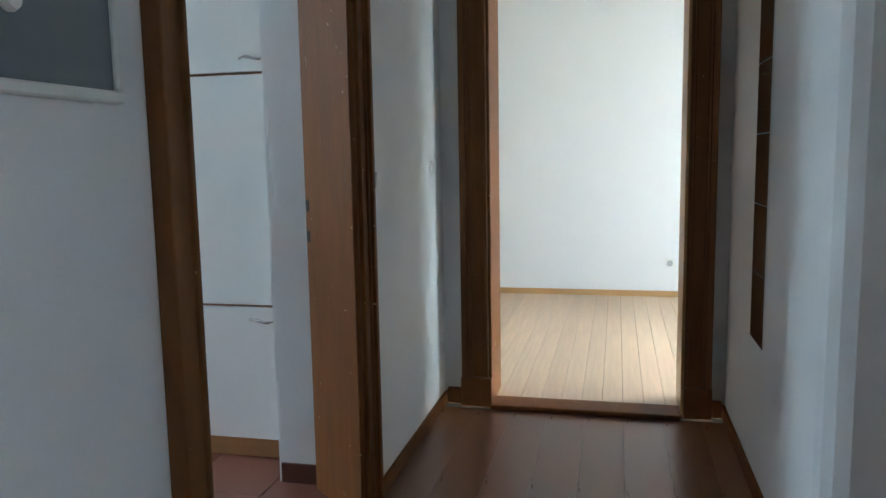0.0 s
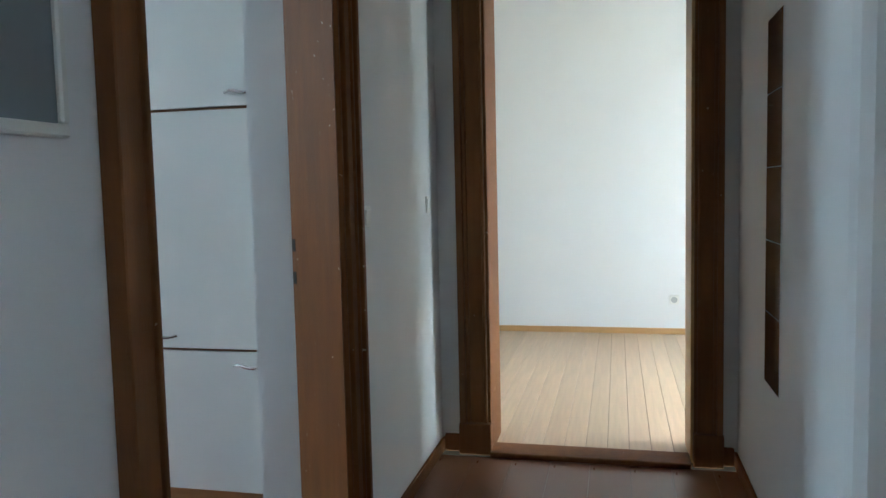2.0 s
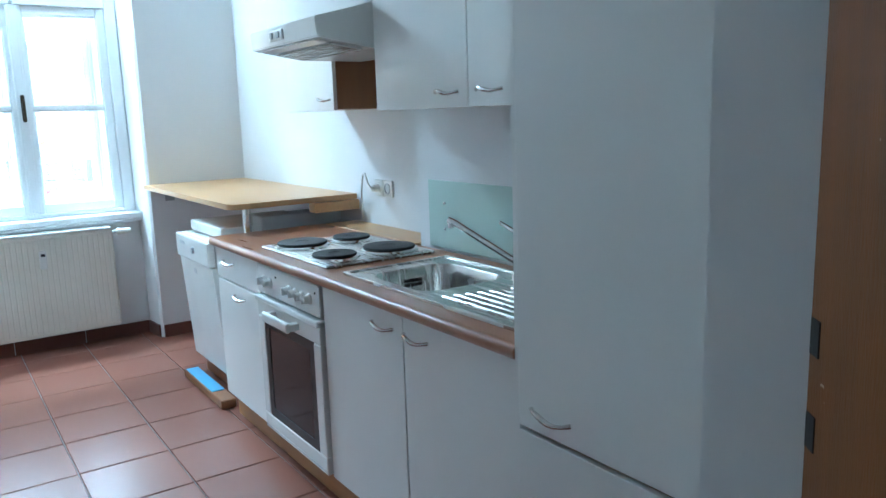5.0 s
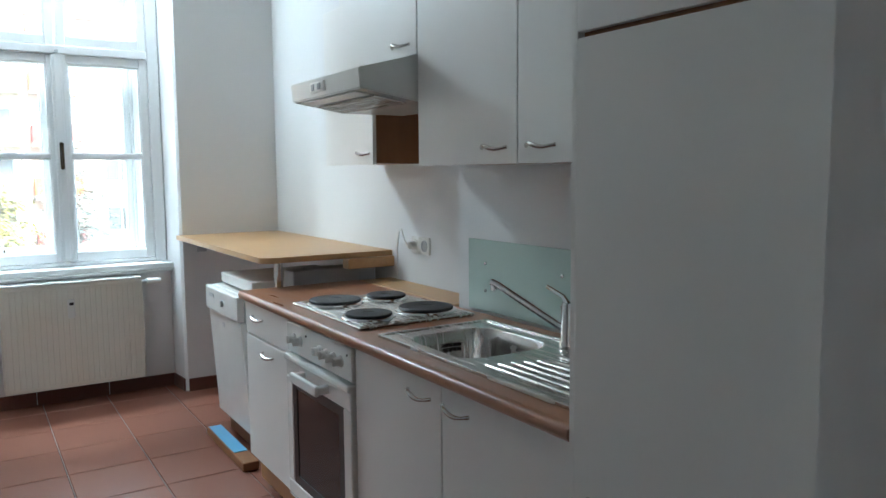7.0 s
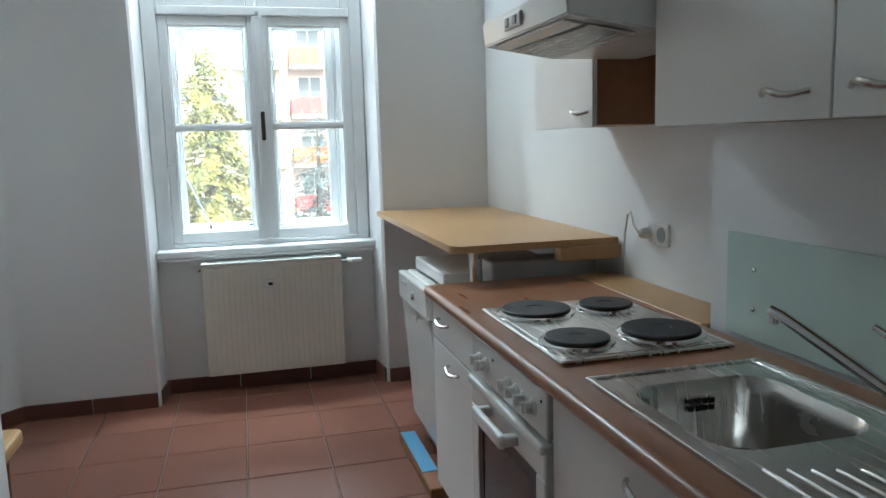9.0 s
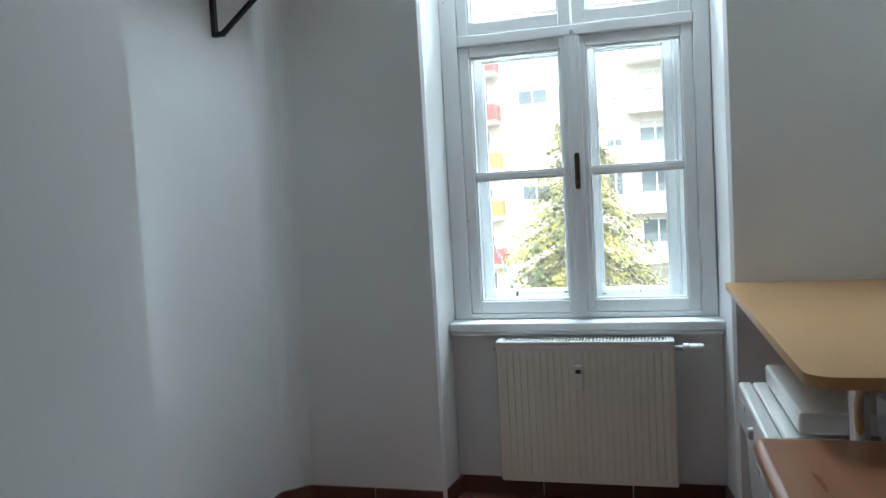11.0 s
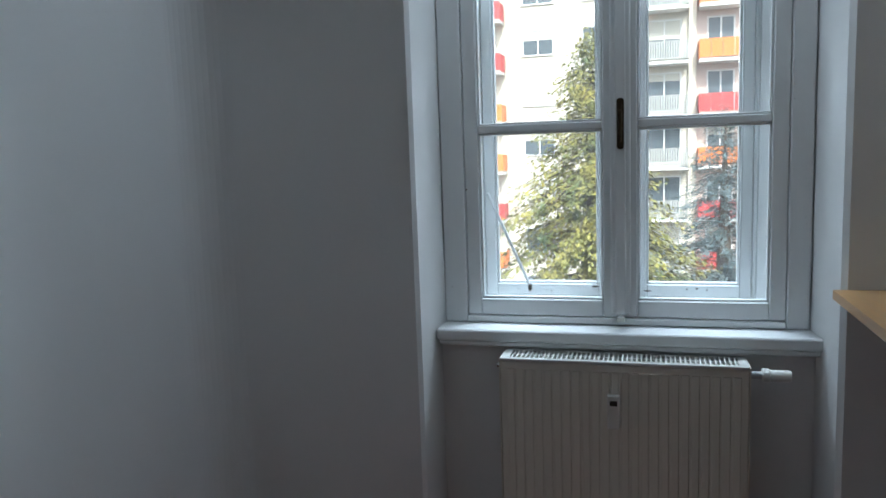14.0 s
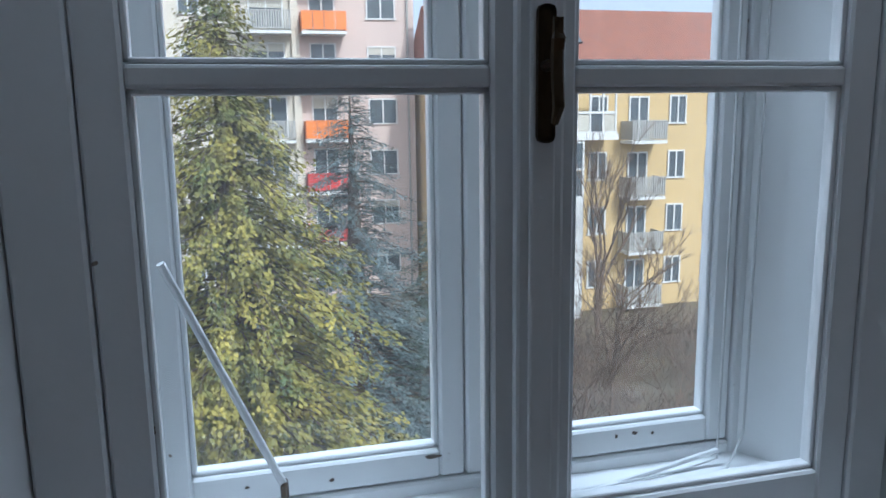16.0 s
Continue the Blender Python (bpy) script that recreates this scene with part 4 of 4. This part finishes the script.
def balcony(parent, x, y0, y1, z, panel, rails=False):
    b = part("balcony", B(x, x + 1.3, y0, y1, z - 0.16, z), WHITEB, parent)
    f = bmesh.new()
    if rails:
        for i in range(int((y1 - y0) / 0.13)):
            box(f, x + 1.26, x + 1.3, y0 + i * 0.13, y0 + i * 0.13 + 0.09, z + 0.08, z + 0.98)
    else:
        for i in range(4):
            d = (y1 - y0) / 4
            box(f, x + 1.26, x + 1.3, y0 + i * d + 0.02, y0 + i * d + d - 0.02, z + 0.08, z + 0.98)
    box(f, x + 1.25, x + 1.31, y0, y1, z + 0.99, z + 1.05)
    box(f, x, x + 1.28, y0, y0 + 0.05, z + 0.05, z + 1.0)
    box(f, x, x + 1.28, y1 - 0.05, y1, z + 0.05, z + 1.0)
    part("balcony_rail", f, panel, b)


rng = random.Random(4)
apt = thing("apartment_building", "cream apartment block with orange and red balconies", "building", (0, 0, GZ))
FXB = -48.0
part("wall", B(FXB - 10, FXB, -9.2, 4.4, 0, 21.5), CREAM, apt)
part("wall", B(FXB - 10, FXB - 1.3, -30, -9.2, 0, 19.0), PINK, apt)
part("wall", B(FXB - 10, FXB - 0.02, 4.4, 11.0, 0, 19.2), PINK, apt)
part("pier", B(FXB - 0.02, FXB + 0.35, 4.1, 4.5, 0, 20), CREAM, apt)
part("pier", B(FXB - 1.4, FXB + 0.2, -6.2, -5.6, 0, 21.5), CREAM, apt)
bm = bmesh.new()
for y0, y1, ez in ((-30, -9.2, 19.0), (4.4, 11.2, 19.2)):
    bm = bmesh.new()
    v = [bm.verts.new(p) for p in ((FXB + 0.4, y0, ez), (FXB + 0.4, y1, ez), (FXB - 6, y1, ez + 3.6), (FXB - 6, y0, ez + 3.6), (FXB - 11, y1, ez), (FXB - 11, y0, ez))]
    for q in ((0, 1, 2, 3), (3, 2, 4, 5), (0, 3, 5), (1, 4, 2), (0, 5, 4, 1)):
        bm.faces.new([v[i] for i in q])
    part("roof", bm, ROOF, apt)
part("parapet", B(FXB - 10, FXB + 0.3, -9.3, 4.4, 21.5, 21.9), WHITEB, apt)
for i in range(7):
    z = 0.6 + 2.9 * i
    for y, w in ((-4.3, 1.7), (-1.2, 0.95), (0.45, 0.8)):
        far_window(apt, FXB, y, z + 0.95, w, 1.35, rng.choice((0, 0, 0.4, 0.7, 1.0)))
    if i < 6:
        far_window(apt, FXB - 0.02, 9.1, z + 0.85, 1.5, 1.3, rng.choice((0, 0, 0.3)))
        far_window(apt, FXB - 0.02, 5.8, z + 0.3, 1.3, 2.0, rng.choice((0, 0.3, 0.6)))
        far_window(apt, FXB, -7.7, z + 0.3, 1.3, 2.0, rng.choice((0, 0.3, 0.6)))
        far_window(apt, FXB - 1.3, -12.5, z + 0.9, 1.4, 1.35, rng.choice((0, 0.3)))
    far_window(apt, FXB, 2.8, z + 0.3, 1.7, 2.0, rng.choice((0, 0.2, 0.5)))
    if i:
        balcony(apt, FXB, 1.3, 4.05, z, GREYB, True)
        if i < 7:
            balcony(apt, FXB - 0.02, 4.6, 7.0, z, (ORANGE, RED, RED, ORANGE, RED, ORANGE, ORANGE)[i])
            balcony(apt, FXB, -9.0, -6.3, z, (RED, ORANGE, RED, ORANGE, ORANGE, RED, RED)[i])
part("drainpipe", C((FXB + 0.1, 10.6, 0), (FXB + 0.1, 10.6, 19), 0.07), GREYB, apt)

hs = thing("yellow_house", "ochre house with red tiled roof and verandas", "house", (0, 0, GZ))
HX = -41.0
part("wall", B(HX - 9, HX, 11.3, 34, 0, 12.5), YELLOW, hs)
bm = bmesh.new()
v = [bm.verts.new(p) for p in ((HX + 0.6, 11.0, 12.4), (HX + 0.6, 34, 12.4), (HX - 5, 34, 16.4), (HX - 5, 11.0, 16.4), (HX - 10, 34, 12.4), (HX - 10, 11.0, 12.4))]
for q in ((0, 1, 2, 3), (3, 2, 4, 5), (0, 3, 5), (1, 4, 2), (0, 5, 4, 1)):
    bm.faces.new([v[i] for i in q])
rf = part("roof", bm, ROOF, hs)
part("chimney", box(B(HX - 4.9, HX - 4.1, 15.6, 16.3, 14.6, 17.2), HX - 4.98, HX - 4.02, 15.5, 16.4, 16.9, 17.1), BRICK, rf)
part("chimney", B(HX - 4.9, HX - 4.1, 11.4, 12.0, 14.6, 17.6), BRICK, rf)
part("skylight", turned(B(-0.4, 0.4, -0.5, 0.5, 0, 0.08), Matrix.Translation((HX - 2.2, 18.6, 14.45)) @ Matrix.Rotation(radians(36), 4, "Y")), WGLASS, rf)
for i in range(4):
    z = 0.4 + 2.9 * i
    for j in range(6):
        y = 19.20 + 2.3 * j
        if j == 1:
            far_window(hs, HX, y, z + 0.1, 1.0, 2.1)
            balcony(hs, HX, y - 1.0, y + 1.0, z, GREYB, True)
        else:
            far_window(hs, HX, y, z + 0.9, 0.85, 1.35)
for i in range(3):
    z = 1.2 + 2.65 * i
    door_leaf = far_window(hs, HX, 12.50, z + 0.05, 0.85, 2.0)
    part("shutter", B(HX + 0.06, HX + 0.09, 12.10, 12.48, z + 0.9, z + 2.0), GREEN_SH, door_leaf)
    far_window(hs, HX, 13.60, z + 0.85, 0.5, 0.85)
    balcony(hs, HX, 11.90, 14.00, z, GREYB, True)
    far_window(hs, HX, 14.85, z - 0.55, 0.72, 1.45)
part("balcony_post", B(HX + 1.22, HX + 1.3, 11.88, 11.96, 0, 9.2), GREYB, hs)
part("balcony_post", B(HX + 1.22, HX + 1.3, 13.96, 14.04, 0, 9.2), GREYB, hs)
bm = bmesh.new()
for i in range(12):
    box(bm, HX + 1.4, HX + 1.5, 11.70 + 0.7 * i, 11.78 + 0.7 * i, 9.5, 12.2)
for z in (9.5, 10.5, 12.1):
    box(bm, HX + 1.39, HX + 1.51, 11.70, 19.50, z, z + 0.12)
box(bm, HX, HX + 1.52, 11.60, 19.60, 9.2, 9.5)
ver = part("veranda", bm, WFRAME, hs, "white glazed veranda")
for i in range(11):
    part("pane", B(HX + 1.43, HX + 1.45, 11.78 + 0.7 * i, 12.40 + 0.7 * i, 9.62, 10.5), SHADE if i % 3 else WGLASS, ver)
# White clad stair shaft below the veranda, glazed at its top.
bm = B(HX, HX + 1.4, 15.35, 17.80, 0.0, 6.4)
for z in (1.6, 3.2, 4.8):
    box(bm, HX + 1.4, HX + 1.43, 15.35, 17.80, z, z + 0.06)
for y in (15.35, 16.52, 17.70):
    box(bm, HX + 1.3, HX + 1.42, y, y + 0.1, 6.4, 9.2)
for z in (7.7, 9.05):
    box(bm, HX + 1.31, HX + 1.41, 15.45, 17.70, z, z + 0.1)
shaft = part("stair_shaft", bm, WHITEB, hs, "white clad stair shaft with glazed top")
for y in (15.45, 16.62):
    for z in (6.4, 7.8):
        part("pane", B(HX + 1.33, HX + 1.36, y, y + 1.07, z, z + 1.25), WGLASS, shaft)
part("drainpipe", C((HX + 0.1, 14.35, 0), (HX + 0.1, 14.35, 9.2), 0.07), GREYB, hs)


def conifer(name, at, top, radius, leaf, label, seed, droop=0.5, base=GZ, power=0.75, dense=1.0):
    """A tapered trunk with drooping limbs in whorls and many small sprays of needles."""
    r = random.Random(seed)
    x, y = at
    t = thing(name, label, "tree", (x, y, base))
    h = top - base
    part("trunk", tube(bmesh.new(), [(0, 0, 0), (0.04, 0.02, h * 0.5), (0.02, 0, h * 0.97)], [radius * 0.14, radius * 0.08, 0.012], 8), BARK, t)
    verts, faces = [], []
    limbs = bmesh.new()
    z = h * 0.16
    lo = h * 0.16
    while z < h:
        f = (h - z) / (h - lo)
        rad = radius * f ** power + 0.05
        for k in range(int((5 + 4 * f) * dense)):
            a = r.uniform(0, 2 * math.pi)
            ln = rad * r.uniform(0.55, 1.12)
            ca, sa = math.cos(a), math.sin(a)
            end = Vector((ca * ln, sa * ln, z - ln * droop * r.uniform(0.3, 0.8)))
            start = Vector((0, 0, z))
            mid = (start + end) / 2 + Vector((0, 0, 0.08 * ln))
            if ln > 0.35:
                tube(limbs, [start, mid, end], [0.014, 0.010, 0.003], 4)
            m_ = max(5, int(ln * 85 * dense))
            for i in range(m_):
                u = (i + r.random()) / m_
                u = 0.18 + 0.87 * u
                c = start.lerp(mid, u * 2) if u < 0.5 else mid.lerp(end, u * 2 - 1)
                s = r.uniform(0.05, 0.10) * (0.7 + 0.6 * f)
                c = c + Vector((r.gauss(0, 0.05), r.gauss(0, 0.05), r.gauss(0, 0.04) - 0.02))
                b = a + r.uniform(-1.1, 1.1)
                d = Vector((math.cos(b), math.sin(b), -droop * r.uniform(0.2, 1.6))).normalized() * s
                w = Vector((-math.sin(b), math.cos(b), r.uniform(-0.8, 0.8))).normalized() * s * 0.30
                q = len(verts)
                verts += [c - w * 0.4, c + d * 0.45 - w, c + d, c + d * 0.5 + w]
                faces.append((q, q + 1, q + 2, q + 3))
        z += (0.09 + 0.09 * f) / dense
    part("limbs", limbs, BARK, t)
    me = bpy.data.meshes.new("crown")
    me.from_pydata(verts, [], faces)
    me.materials.append(leaf)
    c = new("crown", me)
    c.parent = t
    return t


conifer("conifer_tree", (-12.9, 1.15), 3.05, 4.1, LEAF_Y, "tall yellow-green conifer with drooping sprays", 3, 0.7, power=0.86, dense=1.4)
conifer("spruce_tree", (-20.0, 3.45), 2.3, 3.3, LEAF_B, "blue-grey spruce behind the yellow-green conifer", 5, 0.35, dense=1.1)
conifer("spruce_tree", (-24.0, 6.1), -1.0, 2.6, LEAF_D, "small dark green conifer", 8, 0.3)


def bare_tree(at, h, seed, label, spread=0.5, name="bare_tree"):
    r = random.Random(seed)
    t = thing(name, label, "tree", (*at, GZ))
    bm = bmesh.new()

    def grow(p, d, ln, rad, depth):
        q = p + d * ln
        tube(bm, [p, (p + q) / 2 + Vector((r.gauss(0, 0.03), r.gauss(0, 0.03), 0)) * ln, q], [rad, rad * 0.85, rad * 0.65], 5)
        if depth:
            for _ in range(3 if depth > 1 else 4):
                e = (d + Vector((r.gauss(0, spread), r.gauss(0, spread), r.uniform(0.0, 0.5)))).normalized()
                grow(p.lerp(q, r.uniform(0.55, 1.0)), e, ln * r.uniform(0.55, 0.8), max(0.008, rad * 0.55), depth - 1)

    grow(Vector((0, 0, 0)), Vector((r.uniform(-0.1, 0.1), r.uniform(-0.1, 0.1), 1)).normalized(), h * 0.34, h * 0.010, 5)
    part("trunk", bm, TWIG, t)


for i, (x, y, h, sp) in enumerate(((-34, 11.2, 15, 0.22), (-33, 10.0, 13, 0.25), (-27, 9.2, 8.5, 0.5), (-24, 10.4, 7.5, 0.55), (-30, 14.5, 9, 0.5), (-38, 18, 11, 0.4), (-26, 12.5, 9, 0.5), (-22, 8.6, 7, 0.55), (-20, 11, 7.5, 0.6), (-34, 16, 12, 0.3))):
    bare_tree((x, y), h, 20 + i, ("slender bare poplar" if sp < 0.3 else "bare winter tree with fine twigs") + " in courtyard", sp)
# Low shrubs of the courtyard.
r_ = random.Random(9)
verts, faces = [], []
for _ in range(26000):
    x, y = r_.uniform(-36, -14), r_.uniform(3, 24)
    hgt = 2.4 * noise.noise((x * 0.3, y * 0.3, 0)) + 1.2
    if hgt < 0.3:
        continue
    c = Vector((x, y, GZ + r_.uniform(0, hgt)))
    d = Vector((r_.gauss(0, 0.5), r_.gauss(0, 0.5), 1)).normalized() * r_.uniform(0.3, 0.9)
    w = Vector((r_.gauss(0, 1), r_.gauss(0, 1), 0)).normalized() * 0.018
    q = len(verts)
    verts += [c - w, c + w, c + d]
    faces.append((q, q + 1, q + 2))
me = bpy.data.meshes.new("shrubs")
me.from_pydata(verts, [], faces)
me.materials.append(TWIG)
tagged(new("shrubs", me), "tangled brown leafless shrubs on the lawn", "shrubs", kind="stuff")

# ---- floor pieces ----
P = 0.373


def slab_mesh(name, w, d, h, material, bev=0.004):
    return mesh_of(name, box(bmesh.new(), -w / 2, w / 2, -d / 2, d / 2, 0, h, bev), material)


tile = slab_mesh("tile", 0.378 - 0.005, P - 0.005, 0.012, TILE, 0.003)
for i in range(15):
    for j in range(9):
        x, y = -5.612 + 0.378 * (i + 0.5), 0.07 + P * (j + 0.5)
        if x > -0.36 or (x > -3.7 and y < 0.62) or y > 3.1:
            continue
        piece("tile", tile, floor_kitchen, pose(x, y, -0.012))
sk = thing("baseboard_kitchen", "dark terracotta tile skirting along the kitchen walls", "baseboard", kind="structure")


def tile_run(x0, y0, x1, y1, nx, ny):
    ln = math.hypot(x1 - x0, y1 - y0)
    n = max(1, round(ln / P))
    me = mesh_of("skirting_tile", box(bmesh.new(), -ln / n / 2 + 0.002, ln / n / 2 - 0.002, 0, 0.012, 0, 0.085, 0.002), TILE_DARK)
    for i in range(n):
        u = (i + 0.5) / n
        m = Matrix.Translation((x0 + (x1 - x0) * u, y0 + (y1 - y0) * u, 0)) @ Matrix.Rotation(math.atan2(ny, nx) - math.pi / 2, 4, "Z")
        piece("skirting_tile", me, sk, m)


tile_run(-5.22, 0.40, -5.22, 1.085, 1, 0)
tile_run(-5.11, 0.29, -5.22, 0.40, 0.7, 0.7)
tile_run(-5.22, 2.41, -5.22, 3.06, 1, 0)
tile_run(-5.44, 1.11, -5.44, 2.375, 1, 0)
tile_run(-5.235, 1.098, -5.435, 1.112, 0.15, 0.99)
tile_run(-5.435, 2.374, -5.235, 2.396, 0.11, -0.99)
tile_run(-5.11, 0.29, -3.54, 0.29, 0, 1)
tile_run(-3.54, 0.29, -3.54, 0.80, -1, 0)
tile_run(-3.54, 0.80, -0.48, 0.80, 0, 1)
tile_run(-0.67, 2.08, -0.49, 2.08, 0, -1)
W = 0.111
plank = [slab_mesh("floorboard", W - 0.002, ln, 0.012, PINE, 0.0015) for ln in (3.19,)]
for i in range(68):
    x = -3.1 + W * i
    piece("floorboard", plank[0], floor_room, pose(x, 3.305 + 1.595, -0.012))
W = 0.19
board = slab_mesh("laminate_board", W - 0.001, 1.3, 0.012, LAMINATE, 0.0005)
for i in range(16):
    for j in range(4):
        x, y = -0.22 + W * (i + 0.5), 3.12 - 1.301 * (j + 0.5)
        if i >= 8 and y + 0.65 > 1.9:
            continue
        piece("laminate_board", board, floor_hall, pose(x, y, -0.012))
